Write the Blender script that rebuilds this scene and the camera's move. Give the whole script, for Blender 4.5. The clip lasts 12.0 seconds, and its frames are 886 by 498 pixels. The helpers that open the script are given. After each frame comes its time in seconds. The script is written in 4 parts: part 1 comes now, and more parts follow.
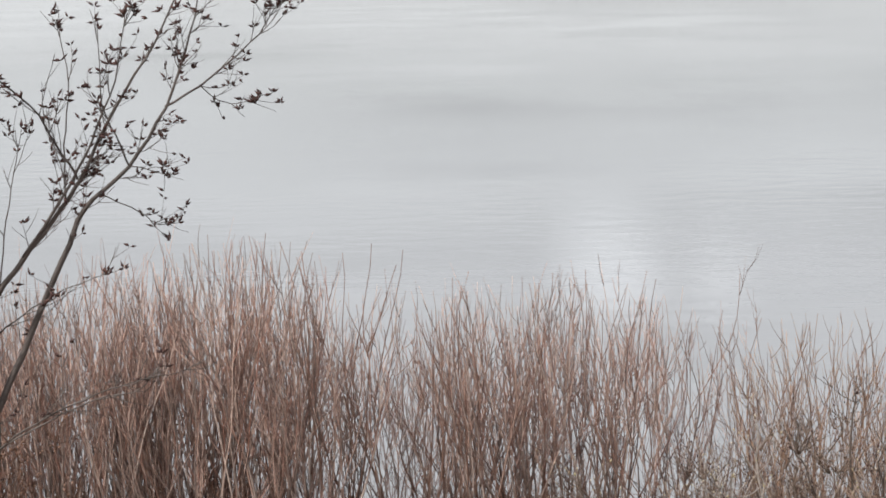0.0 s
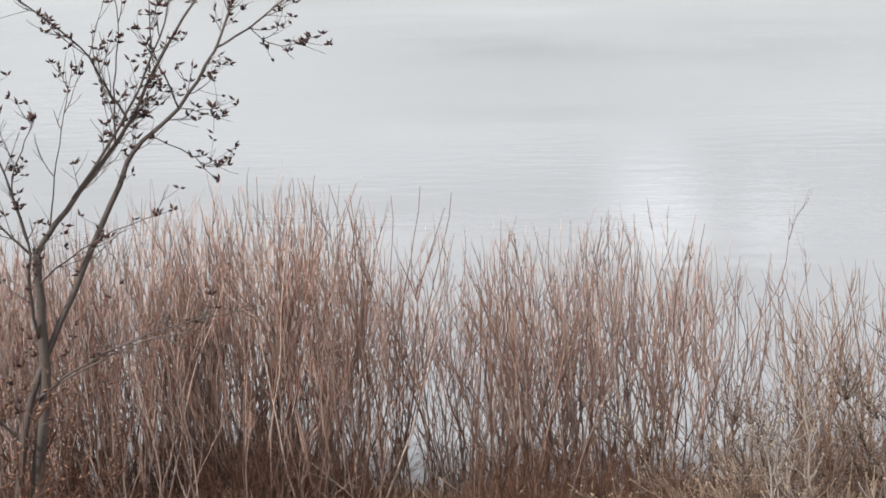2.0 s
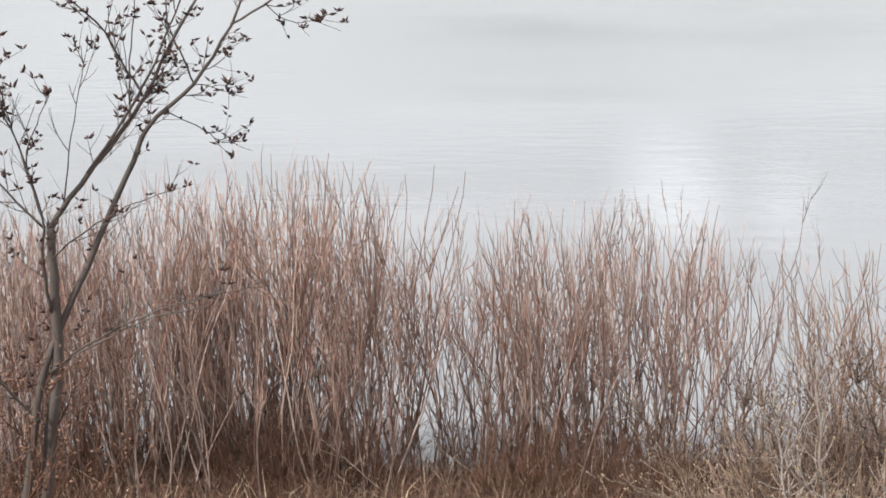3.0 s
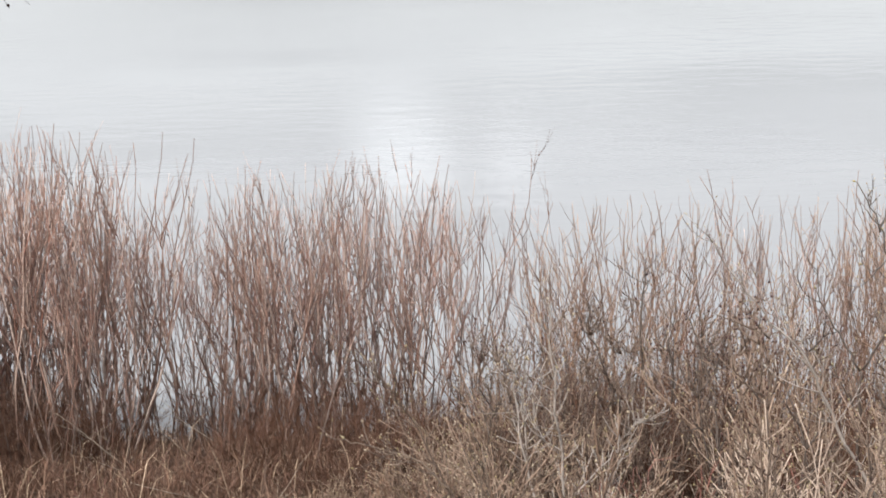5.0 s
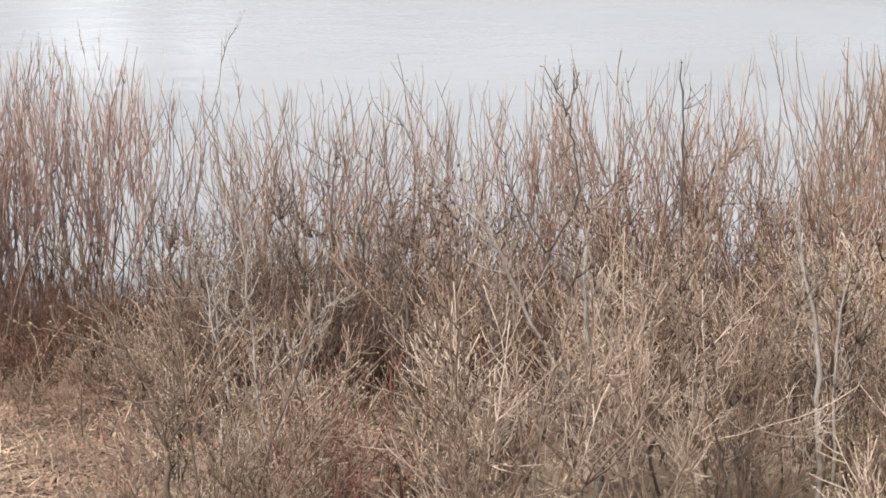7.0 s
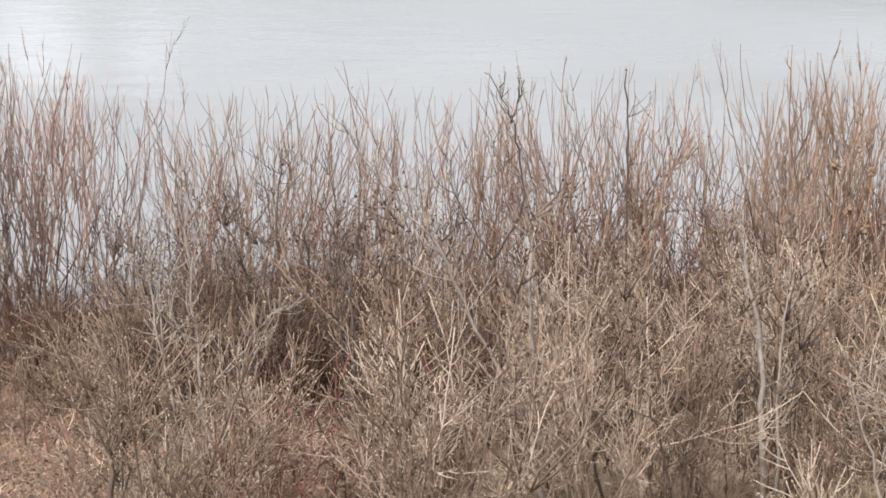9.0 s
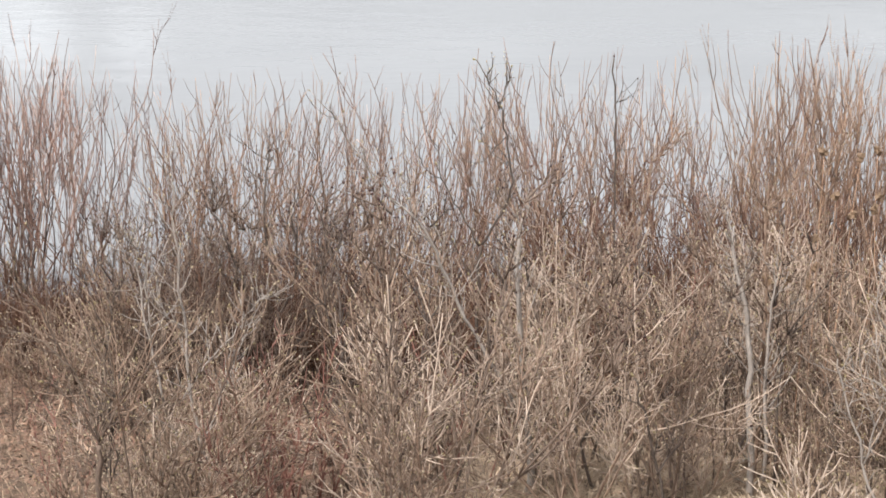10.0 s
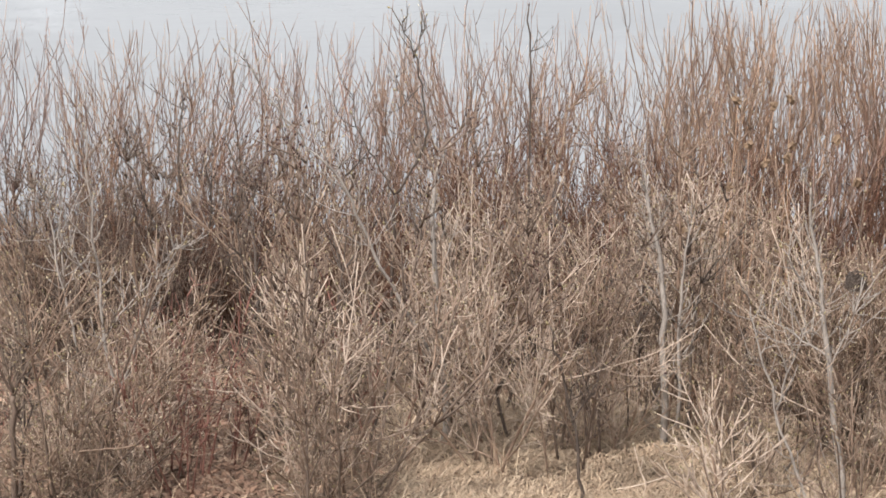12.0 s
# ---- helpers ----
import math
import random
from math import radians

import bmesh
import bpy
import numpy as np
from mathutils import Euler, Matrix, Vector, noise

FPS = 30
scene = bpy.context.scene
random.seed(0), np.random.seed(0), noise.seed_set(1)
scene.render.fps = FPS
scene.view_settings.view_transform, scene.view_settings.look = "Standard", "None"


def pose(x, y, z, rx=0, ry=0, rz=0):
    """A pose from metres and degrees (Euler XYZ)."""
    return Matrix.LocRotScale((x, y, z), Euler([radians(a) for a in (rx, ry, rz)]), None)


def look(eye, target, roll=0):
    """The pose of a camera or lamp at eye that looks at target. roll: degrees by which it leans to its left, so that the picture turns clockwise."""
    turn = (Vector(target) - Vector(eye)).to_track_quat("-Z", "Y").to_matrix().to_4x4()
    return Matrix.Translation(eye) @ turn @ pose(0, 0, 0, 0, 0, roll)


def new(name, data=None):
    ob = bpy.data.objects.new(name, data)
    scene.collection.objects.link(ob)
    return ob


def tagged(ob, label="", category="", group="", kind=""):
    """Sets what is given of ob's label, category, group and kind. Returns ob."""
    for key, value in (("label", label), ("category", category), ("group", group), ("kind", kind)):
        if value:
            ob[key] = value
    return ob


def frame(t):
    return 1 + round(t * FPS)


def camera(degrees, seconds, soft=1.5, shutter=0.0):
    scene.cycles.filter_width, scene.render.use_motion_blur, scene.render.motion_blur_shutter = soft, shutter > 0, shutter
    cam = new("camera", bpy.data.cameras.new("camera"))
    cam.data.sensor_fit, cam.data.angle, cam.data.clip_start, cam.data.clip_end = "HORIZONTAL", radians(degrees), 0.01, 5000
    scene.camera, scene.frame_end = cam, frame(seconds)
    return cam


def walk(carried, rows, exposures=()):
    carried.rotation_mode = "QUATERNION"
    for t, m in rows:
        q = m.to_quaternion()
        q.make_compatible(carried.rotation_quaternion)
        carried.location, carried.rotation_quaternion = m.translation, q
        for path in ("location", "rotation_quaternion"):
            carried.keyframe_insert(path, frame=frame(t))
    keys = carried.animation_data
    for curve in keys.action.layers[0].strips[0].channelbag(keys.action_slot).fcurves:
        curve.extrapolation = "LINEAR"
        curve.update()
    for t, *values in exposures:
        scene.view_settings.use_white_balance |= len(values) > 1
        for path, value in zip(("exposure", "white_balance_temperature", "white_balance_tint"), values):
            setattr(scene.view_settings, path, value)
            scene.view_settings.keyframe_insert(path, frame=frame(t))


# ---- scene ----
cam = camera(23.5, 12.0, soft=1.75, shutter=0.1)

# ---- camera: it stands on the bank and pans by hand ----
EYE = (0.0, 0.0, 6.9)


def aim(yaw, pitch, roll):
    y, p = radians(yaw), radians(pitch)
    d = Vector((math.sin(y) * math.cos(p), math.cos(y) * math.cos(p), math.sin(p)))
    return look(EYE, Vector(EYE) + d * 10, roll)


PAN = [
    (0.0, 0.000, -7.500, -1.225), (0.5, -0.462, -8.003, -0.860), (1.0, -0.766, -8.494, -0.809),
    (1.5, -1.134, -8.717, -1.059), (2.0, -1.347, -9.005, -1.135), (2.5, -1.622, -9.323, -0.665),
    (2.7, -1.753, -9.405, -0.502), (4.3, 1.478, -10.302, -0.887), (4.5, 2.744, -10.160, -0.994),
    (5.0, 5.555, -10.654, -1.143), (5.5, 8.430, -12.362, -0.648), (6.0, 11.961, -12.795, 0.324),
    (6.5, 13.666, -12.926, 0.975), (7.0, 14.022, -13.829, 0.522), (7.5, 15.171, -14.470, 0.674),
    (7.7, 15.686, -14.481, 0.893), (9.3, 15.525, -13.540, 0.910), (9.5, 15.600, -13.613, 0.916),
    (10.0, 15.880, -13.993, 0.957), (10.5, 16.645, -14.250, 1.041), (11.0, 17.317, -14.635, 1.269),
    (11.5, 17.755, -15.139, 1.528), (12.0, 18.262, -15.320, 1.428)]
walk(cam, [(t, aim(y, p, r)) for t, y, p, r in PAN],
     exposures=[(0.0, -0.1), (1.0, -0.01), (2.5, 0.12), (4.5, 0.32), (5.5, 0.13), (6.5, 0.29), (7.5, 0.21),
                (9.5, 0.22), (12.0, 0.19)])

# ---- light: an overcast sky with a veiled sun behind the bank ----
SUN_AZ, SUN_EL = -125.0, 48.0
world = bpy.data.worlds.new("overcast")
scene.world = world
world.use_nodes = True
nt = world.node_tree
nt.nodes.clear()
N = nt.nodes.new
w_out, w_bg = N("ShaderNodeOutputWorld"), N("ShaderNodeBackground")
sky = N("ShaderNodeTexSky")
sky.sky_type, sky.sun_disc = "NISHITA", False
sky.sun_elevation, sky.sun_rotation = radians(SUN_EL), radians(SUN_AZ)
w_bg.inputs["Strength"].default_value = 0.1
coord, sep = N("ShaderNodeTexCoord"), N("ShaderNodeSeparateXYZ")
nt.links.new(coord.outputs["Generated"], sep.inputs[0])
up = N("ShaderNodeMath"); up.operation = "MAXIMUM"; up.inputs[1].default_value = 0.0
nt.links.new(sep.outputs["Z"], up.inputs[0])
grade = N("ShaderNodeMath"); grade.operation = "MULTIPLY_ADD"
grade.inputs[1].default_value, grade.inputs[2].default_value = 4.0, 8.1
nt.links.new(up.outputs[0], grade.inputs[0])
stretch = N("ShaderNodeMapping"); stretch.inputs["Scale"].default_value = (3.0, 3.0, 42.0)
clouds = N("ShaderNodeTexNoise")
clouds.inputs["Scale"].default_value, clouds.inputs["Detail"].default_value = 1.3, 4.0
nt.links.new(coord.outputs["Generated"], stretch.inputs[0])
nt.links.new(stretch.outputs[0], clouds.inputs["Vector"])
vary = N("ShaderNodeMapRange")
vary.inputs["From Min"].default_value, vary.inputs["From Max"].default_value = 0.3, 0.7
vary.inputs["To Min"].default_value, vary.inputs["To Max"].default_value = 0.62, 1.24
nt.links.new(clouds.outputs["Fac"], vary.inputs["Value"])
lum = N("ShaderNodeMath"); lum.operation = "MULTIPLY"
nt.links.new(grade.outputs[0], lum.inputs[0]); nt.links.new(vary.outputs[0], lum.inputs[1])
grey = N("ShaderNodeVectorMath"); grey.operation = "SCALE"
grey.inputs[0].default_value = (0.945, 0.969, 0.992)
nt.links.new(lum.outputs[0], grey.inputs["Scale"])
veil = N("ShaderNodeMix"); veil.data_type = "RGBA"; veil.inputs["Factor"].default_value = 0.93
nt.links.new(sky.outputs[0], veil.inputs[6]); nt.links.new(grey.outputs[0], veil.inputs[7])
# two glow spots added low in the sky; their reflection makes the lake's glare
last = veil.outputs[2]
for glow_az, glow_el, gain, reach in ((4.4, 8.2, 1.6, 0.043), (7.5, 8.6, 1.3, 0.028)):
    pa, pe = radians(glow_az), radians(glow_el)
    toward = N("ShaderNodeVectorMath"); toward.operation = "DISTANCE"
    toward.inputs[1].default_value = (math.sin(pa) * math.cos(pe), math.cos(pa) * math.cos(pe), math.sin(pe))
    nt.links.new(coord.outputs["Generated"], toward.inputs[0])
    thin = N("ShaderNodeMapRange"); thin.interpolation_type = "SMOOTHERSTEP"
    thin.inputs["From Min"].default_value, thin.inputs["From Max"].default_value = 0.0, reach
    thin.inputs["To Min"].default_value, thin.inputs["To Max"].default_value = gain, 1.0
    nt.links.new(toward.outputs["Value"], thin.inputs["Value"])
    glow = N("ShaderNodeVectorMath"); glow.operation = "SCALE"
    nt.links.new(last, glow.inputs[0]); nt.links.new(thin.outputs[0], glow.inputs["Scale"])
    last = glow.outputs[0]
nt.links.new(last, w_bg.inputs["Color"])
nt.links.new(w_bg.outputs[0], w_out.inputs["Surface"])

lamp = bpy.data.lights.new("sun", "SUN")
lamp.energy, lamp.angle, lamp.color = 5.0, radians(3), (1.0, 0.95, 0.88)
sun = new("sun", lamp)
a, e = radians(SUN_AZ), radians(SUN_EL)
to_sun = Vector((math.sin(a) * math.cos(e), math.cos(a) * math.cos(e), math.sin(e)))
sun.matrix_world = look(to_sun * 60, (0, 0, 0))


# ---- materials ----
def material(name):
    m = bpy.data.materials.new(name)
    m.use_nodes = True
    return m, m.node_tree, m.node_tree.nodes["Principled BSDF"]


def bark(name, colours, rough=0.8, scale=30.0, spread=0.35):
    """Bark: the hue differs from stem to stem, with fine streaks and blotches along it."""
    m, t, bsdf = material(name)
    info, ramp = t.nodes.new("ShaderNodeObjectInfo"), t.nodes.new("ShaderNodeValToRGB")
    isle = t.nodes.new("ShaderNodeNewGeometry")
    add = t.nodes.new("ShaderNodeMath"); add.operation = "MULTIPLY_ADD"
    add.inputs[1].default_value = spread
    t.links.new(isle.outputs["Random Per Island"], add.inputs[0])
    half = t.nodes.new("ShaderNodeMath"); half.operation = "MULTIPLY"; half.inputs[1].default_value = 1 - spread
    t.links.new(info.outputs["Random"], half.inputs[0]); t.links.new(half.outputs[0], add.inputs[2])
    while len(ramp.color_ramp.elements) < len(colours):
        ramp.color_ramp.elements.new(0.5)
    for i, c in enumerate(colours):
        ramp.color_ramp.elements[i].position = i / (len(colours) - 1)
        ramp.color_ramp.elements[i].color = (*c, 1)
    t.links.new(add.outputs[0], ramp.inputs[0])
    tc, mp = t.nodes.new("ShaderNodeTexCoord"), t.nodes.new("ShaderNodeMapping")
    mp.inputs["Scale"].default_value = (3, 3, 1)
    t.links.new(tc.outputs["Object"], mp.inputs[0])
    grain, blot = t.nodes.new("ShaderNodeTexNoise"), t.nodes.new("ShaderNodeTexNoise")
    grain.inputs["Scale"].default_value, grain.inputs["Detail"].default_value = scale, 3
    blot.inputs["Scale"].default_value = 2.5
    t.links.new(mp.outputs[0], grain.inputs["Vector"]); t.links.new(tc.outputs["Object"], blot.inputs["Vector"])
    mul = t.nodes.new("ShaderNodeMath"); mul.operation = "MULTIPLY"
    t.links.new(grain.outputs["Fac"], mul.inputs[0]); t.links.new(blot.outputs["Fac"], mul.inputs[1])
    rng = t.nodes.new("ShaderNodeMapRange")
    rng.inputs["From Min"].default_value, rng.inputs["From Max"].default_value = 0.12, 0.4
    rng.inputs["To Min"].default_value, rng.inputs["To Max"].default_value = 0.7, 1.3
    t.links.new(mul.outputs[0], rng.inputs["Value"])
    tint = t.nodes.new("ShaderNodeVectorMath"); tint.operation = "SCALE"
    t.links.new(ramp.outputs[0], tint.inputs[0]); t.links.new(rng.outputs[0], tint.inputs["Scale"])
    t.links.new(tint.outputs[0], bsdf.inputs["Base Color"])
    bump = t.nodes.new("ShaderNodeBump"); bump.inputs["Strength"].default_value = 0.4
    bump.inputs["Distance"].default_value = 0.003
    t.links.new(grain.outputs["Fac"], bump.inputs["Height"]); t.links.new(bump.outputs[0], bsdf.inputs["Normal"])
    bsdf.inputs["Roughness"].default_value = rough
    return m


WILLOW = bark("willow_bark", [(0.081, 0.057, 0.048), (0.234, 0.153, 0.13), (0.096, 0.067, 0.058), (0.51, 0.404, 0.356), (0.117, 0.078, 0.066), (0.553, 0.461, 0.414), (0.16, 0.103, 0.086)], spread=0.6)
WILLOW_TAN = bark("willow_bark_tan", [(0.128, 0.072, 0.052), (0.35, 0.195, 0.121), (0.155, 0.091, 0.066), (0.475, 0.301, 0.202), (0.191, 0.114, 0.082), (0.543, 0.38, 0.284)], spread=0.6)
WILLOW_SHOOT = bark("willow_shoot_bark", [(0.12, 0.071, 0.062), (0.327, 0.188, 0.151), (0.099, 0.063, 0.055), (0.552, 0.404, 0.345), (0.293, 0.138, 0.097), (0.165, 0.103, 0.087)], spread=0.6)
TAN_SHOOT = bark("tan_shoot_bark", [(0.205, 0.124, 0.086), (0.343, 0.227, 0.16), (0.157, 0.099, 0.073), (0.422, 0.299, 0.22), (0.26, 0.152, 0.1)], spread=0.6)
WILLOW_WHIP = bark("willow_whip_bark", [(0.12, 0.07, 0.055), (0.22, 0.125, 0.092), (0.16, 0.105, 0.085)])
ALDER = bark("alder_bark", [(0.162, 0.109, 0.082), (0.302, 0.213, 0.161), (0.191, 0.127, 0.093), (0.42, 0.312, 0.24)], spread=0.4)
OLDWOOD = bark("old_wood_bark", [(0.091, 0.066, 0.053), (0.173, 0.129, 0.101), (0.11, 0.077, 0.06), (0.227, 0.171, 0.139)], spread=0.4)
PALE = bark("pale_bark", [(0.371, 0.284, 0.229), (0.543, 0.434, 0.359), (0.272, 0.203, 0.162), (0.64, 0.521, 0.441)], spread=0.4)
SMOOTH = bark("smooth_grey_bark", [(0.27, 0.236, 0.214), (0.353, 0.315, 0.289)])
GREYBUSH = bark("grey_bush_bark", [(0.126, 0.092, 0.075), (0.195, 0.142, 0.112), (0.156, 0.114, 0.09)])
DARK = bark("dark_bark", [(0.075, 0.056, 0.047), (0.12, 0.092, 0.076)])
DOGWOOD = bark("dogwood_bark", [(0.206, 0.091, 0.071), (0.269, 0.127, 0.101), (0.153, 0.076, 0.061)])
TREE_BARK = bark("tree_bark", [(0.072, 0.058, 0.053), (0.12, 0.1, 0.092)], scale=45)
BUD_DARK = bark("dark_bud", [(0.033, 0.014, 0.013), (0.055, 0.023, 0.021), (0.072, 0.03, 0.023)], spread=1.0)
BUD_PALE = bark("pale_bud", [(0.33, 0.27, 0.19), (0.46, 0.38, 0.29), (0.30, 0.25, 0.13), (0.20, 0.13, 0.09)], spread=1.0)
GALL = bark("gall_scales", [(0.09, 0.055, 0.037), (0.19, 0.124, 0.078)], spread=1.0)
STRAW = bark("straw", [(0.414, 0.307, 0.214), (0.53, 0.411, 0.302), (0.287, 0.196, 0.134), (0.472, 0.37, 0.277)], spread=1.0, scale=12)
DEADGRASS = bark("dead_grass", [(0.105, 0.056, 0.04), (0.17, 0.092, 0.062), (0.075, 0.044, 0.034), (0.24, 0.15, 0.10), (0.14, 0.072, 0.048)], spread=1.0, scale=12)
LITTER = bark("leaf_litter", [(0.165, 0.092, 0.064), (0.28, 0.172, 0.12), (0.11, 0.064, 0.047), (0.37, 0.26, 0.187)], spread=1.0, scale=12)
BRUSH = bark("brush_bark", [(0.077, 0.035, 0.023), (0.119, 0.055, 0.032), (0.057, 0.03, 0.021)])
WITHERED = bark("withered_leaf", [(0.17, 0.09, 0.06), (0.25, 0.14, 0.095), (0.12, 0.07, 0.05)], spread=1.0)
DRYSTICK = bark("dry_stick", [(0.38, 0.32, 0.26), (0.30, 0.24, 0.19)])


def soil_material():
    m, t, bsdf = material("bank_soil")
    tc = t.nodes.new("ShaderNodeTexCoord")
    big, small = t.nodes.new("ShaderNodeTexNoise"), t.nodes.new("ShaderNodeTexNoise")
    big.inputs["Scale"].default_value, big.inputs["Detail"].default_value = 0.9, 4
    small.inputs["Scale"].default_value, small.inputs["Detail"].default_value = 26.0, 6
    for n in (big, small):
        t.links.new(tc.outputs["Object"], n.inputs["Vector"])
    r1, r2 = t.nodes.new("ShaderNodeValToRGB"), t.nodes.new("ShaderNodeValToRGB")
    r1.color_ramp.elements[0].color, r1.color_ramp.elements[1].color = (0.10, 0.068, 0.05, 1), (0.22, 0.155, 0.11, 1)
    r1.color_ramp.elements[0].position, r1.color_ramp.elements[1].position = 0.35, 0.65
    r2.color_ramp.elements[0].color, r2.color_ramp.elements[1].color = (0.45, 0.42, 0.38, 1), (1.25, 1.2, 1.15, 1)
    r2.color_ramp.elements[0].position, r2.color_ramp.elements[1].position = 0.3, 0.7
    t.links.new(big.outputs["Fac"], r1.inputs[0]); t.links.new(small.outputs["Fac"], r2.inputs[0])
    mix = t.nodes.new("ShaderNodeMix"); mix.data_type, mix.blend_type = "RGBA", "MULTIPLY"
    mix.inputs["Factor"].default_value = 1.0
    t.links.new(r1.outputs[0], mix.inputs[6]); t.links.new(r2.outputs[0], mix.inputs[7])
    t.links.new(mix.outputs[2], bsdf.inputs["Base Color"])
    bump = t.nodes.new("ShaderNodeBump"); bump.inputs["Distance"].default_value = 0.03
    t.links.new(small.outputs["Fac"], bump.inputs["Height"]); t.links.new(bump.outputs[0], bsdf.inputs["Normal"])
    bsdf.inputs["Roughness"].default_value = 0.95
    return m


def water_material():
    """Calm silty lake: fine ripples, and lanes where the wind roughens it."""
    m, t, bsdf = material("lake_water")
    tc = t.nodes.new("ShaderNodeTexCoord")

    def waves(sx, sy, scale, detail, turn=0.0):
        mp, n = t.nodes.new("ShaderNodeMapping"), t.nodes.new("ShaderNodeTexNoise")
        mp.inputs["Scale"].default_value, mp.inputs["Rotation"].default_value = (sx, sy, 1), (0, 0, radians(turn))
        n.inputs["Scale"].default_value, n.inputs["Detail"].default_value = scale, detail
        t.links.new(tc.outputs["Object"], mp.inputs[0]); t.links.new(mp.outputs[0], n.inputs["Vector"])
        return n.outputs["Fac"]

    ripple, swell, lanes = waves(0.7, 1.0, 1.0, 3, 8), waves(0.5, 1.0, 0.3, 2, -6), waves(1.0, 0.7, 0.045, 6, 12)
    fine = waves(0.8, 1.0, 5.0, 2, -10)
    murk = t.nodes.new("ShaderNodeMix"); murk.data_type = "RGBA"
    murk.inputs[6].default_value, murk.inputs[7].default_value = (0.21, 0.218, 0.235, 1), (0.25, 0.258, 0.275, 1)
    t.links.new(swell, murk.inputs["Factor"])
    t.links.new(murk.outputs[2], bsdf.inputs["Base Color"])
    bsdf.inputs["Roughness"].default_value = 0.05

    def by_lanes(lo, hi):
        rr = t.nodes.new("ShaderNodeMapRange")
        rr.inputs["From Min"].default_value, rr.inputs["From Max"].default_value = 0.38, 0.62
        rr.inputs["To Min"].default_value, rr.inputs["To Max"].default_value = lo, hi
        t.links.new(lanes, rr.inputs["Value"])
        return rr.outputs[0]

    last = None
    for height, depth, lo, hi in ((swell, 0.05, 0.03, 0.14), (ripple, 0.025, 0.03, 0.75), (fine, 0.014, 0.0, 0.25)):
        b = t.nodes.new("ShaderNodeBump")
        b.inputs["Distance"].default_value = depth
        t.links.new(by_lanes(lo, hi), b.inputs["Strength"])
        t.links.new(height, b.inputs["Height"])
        if last:
            t.links.new(last, b.inputs["Normal"])
        last = b.outputs[0]
    t.links.new(last, bsdf.inputs["Normal"])
    bsdf.inputs["IOR"].default_value = 1.333
    return m


SOIL, WATER = soil_material(), water_material()


# ---- mesh helpers ----
class Geo:
    """Collects tubes, buds and blades into one mesh."""

    def __init__(self):
        self.v, self.f, self.second = [], [], []

    def tube(self, pts, radii, sides=3, foot=True):
        n0, m = len(self.v), len(pts)
        for i, p in enumerate(pts):
            d = (pts[min(i + 1, m - 1)] - pts[max(i - 1, 0)]).normalized()
            a = d.cross(Vector((0.3, 0.9, 0.2))).normalized()
            b = d.cross(a)
            for k in range(sides):
                c = 2 * math.pi * k / sides
                self.v.append(p + (a * math.cos(c) + b * math.sin(c)) * radii[i])
        for i in range(m - 1):
            for k in range(sides):
                q, s = n0 + i * sides, (k + 1) % sides
                self.f.append((q + k, q + s, q + sides + s, q + sides + k))
        self.f.append(tuple(n0 + (m - 1) * sides + k for k in range(sides)))
        if foot:
            self.f.append(tuple(n0 + k for k in reversed(range(sides))))

    def bud(self, p, d, length, width):
        """A pointed bud or small curled leaf: two three-sided cones."""
        n0 = len(self.v)
        a = d.cross(Vector((0.2, 0.4, 0.9))).normalized() * width
        b = d.cross(a).normalized() * width
        m = p + d * length * 0.4
        self.v += [p, m + a, m - a * 0.5 + b * 0.87, m - a * 0.5 - b * 0.87, p + d * length]
        for k in range(3):
            self.f.append((n0, n0 + 1 + (k + 1) % 3, n0 + 1 + k))
            self.f.append((n0 + 4, n0 + 1 + k, n0 + 1 + (k + 1) % 3))

    def join(self, other):
        """Takes over other's faces, in the second material."""
        n0 = len(self.v)
        self.v += other.v
        self.second += range(len(self.f), len(self.f) + len(other.f))
        self.f += [tuple(n0 + k for k in q) for q in other.f]
        return self

    def mesh(self, name, *mats):
        me = bpy.data.meshes.new(name)
        me.from_pydata(self.v, [], self.f)
        for m in mats:
            me.materials.append(m)
        for k in self.second:
            me.polygons[k].material_index = 1
        for p in me.polygons:
            p.use_smooth = True
        return me


def part(name, me, parent, label="", m=None):
    ob = new(name, me)
    ob.parent = parent
    if m is not None:
        ob.matrix_basis = m
    if label:
        ob["label"] = label
    return ob


rnd = random.Random(7)
U = rnd.uniform


def grow(start, d, length, segs, wander, rise):
    """A wandering shoot: its points and the direction at each."""
    pts, dirs = [start.copy()], [d.copy()]
    for _ in range(segs):
        d = (d + Vector((U(-1, 1), U(-1, 1), U(-1, 1))) * wander + Vector((0, 0, rise))).normalized()
        pts.append(pts[-1] + d * (length / segs))
        dirs.append(d)
    return pts, dirs


def sway(start, d, length, segs, amp, rise, upright=0.12):
    """A shoot that weaves from side to side as it rises: its points and the direction at each."""
    pts, dirs, turn = [start.copy()], [d.copy()], Vector((0, 0, 0))
    for _ in range(segs):
        turn = turn * 0.35 + Vector((U(-1, 1), U(-1, 1), U(-0.4, 0.4))) * amp
        d = (d + turn + Vector((-d.x * upright, -d.y * upright, rise))).normalized()
        pts.append(pts[-1] + d * (length / segs))
        dirs.append(d)
    return pts, dirs


def taper(r0, r1, n):
    return [r0 + (r1 - r0) * i / (n - 1) for i in range(n)]


def aside(d, angle, spin):
    """d turned away by an angle, to the side that spin names."""
    a = d.cross(Vector((0.37, 0.2, 0.05)) if abs(d.z) > 0.9 else Vector((0, 0, 1))).normalized()
    a = Matrix.Rotation(spin, 3, d) @ a
    return Matrix.Rotation(angle, 3, a) @ d


# ---- the setting: bank and lake ----
SHORE = 25.0


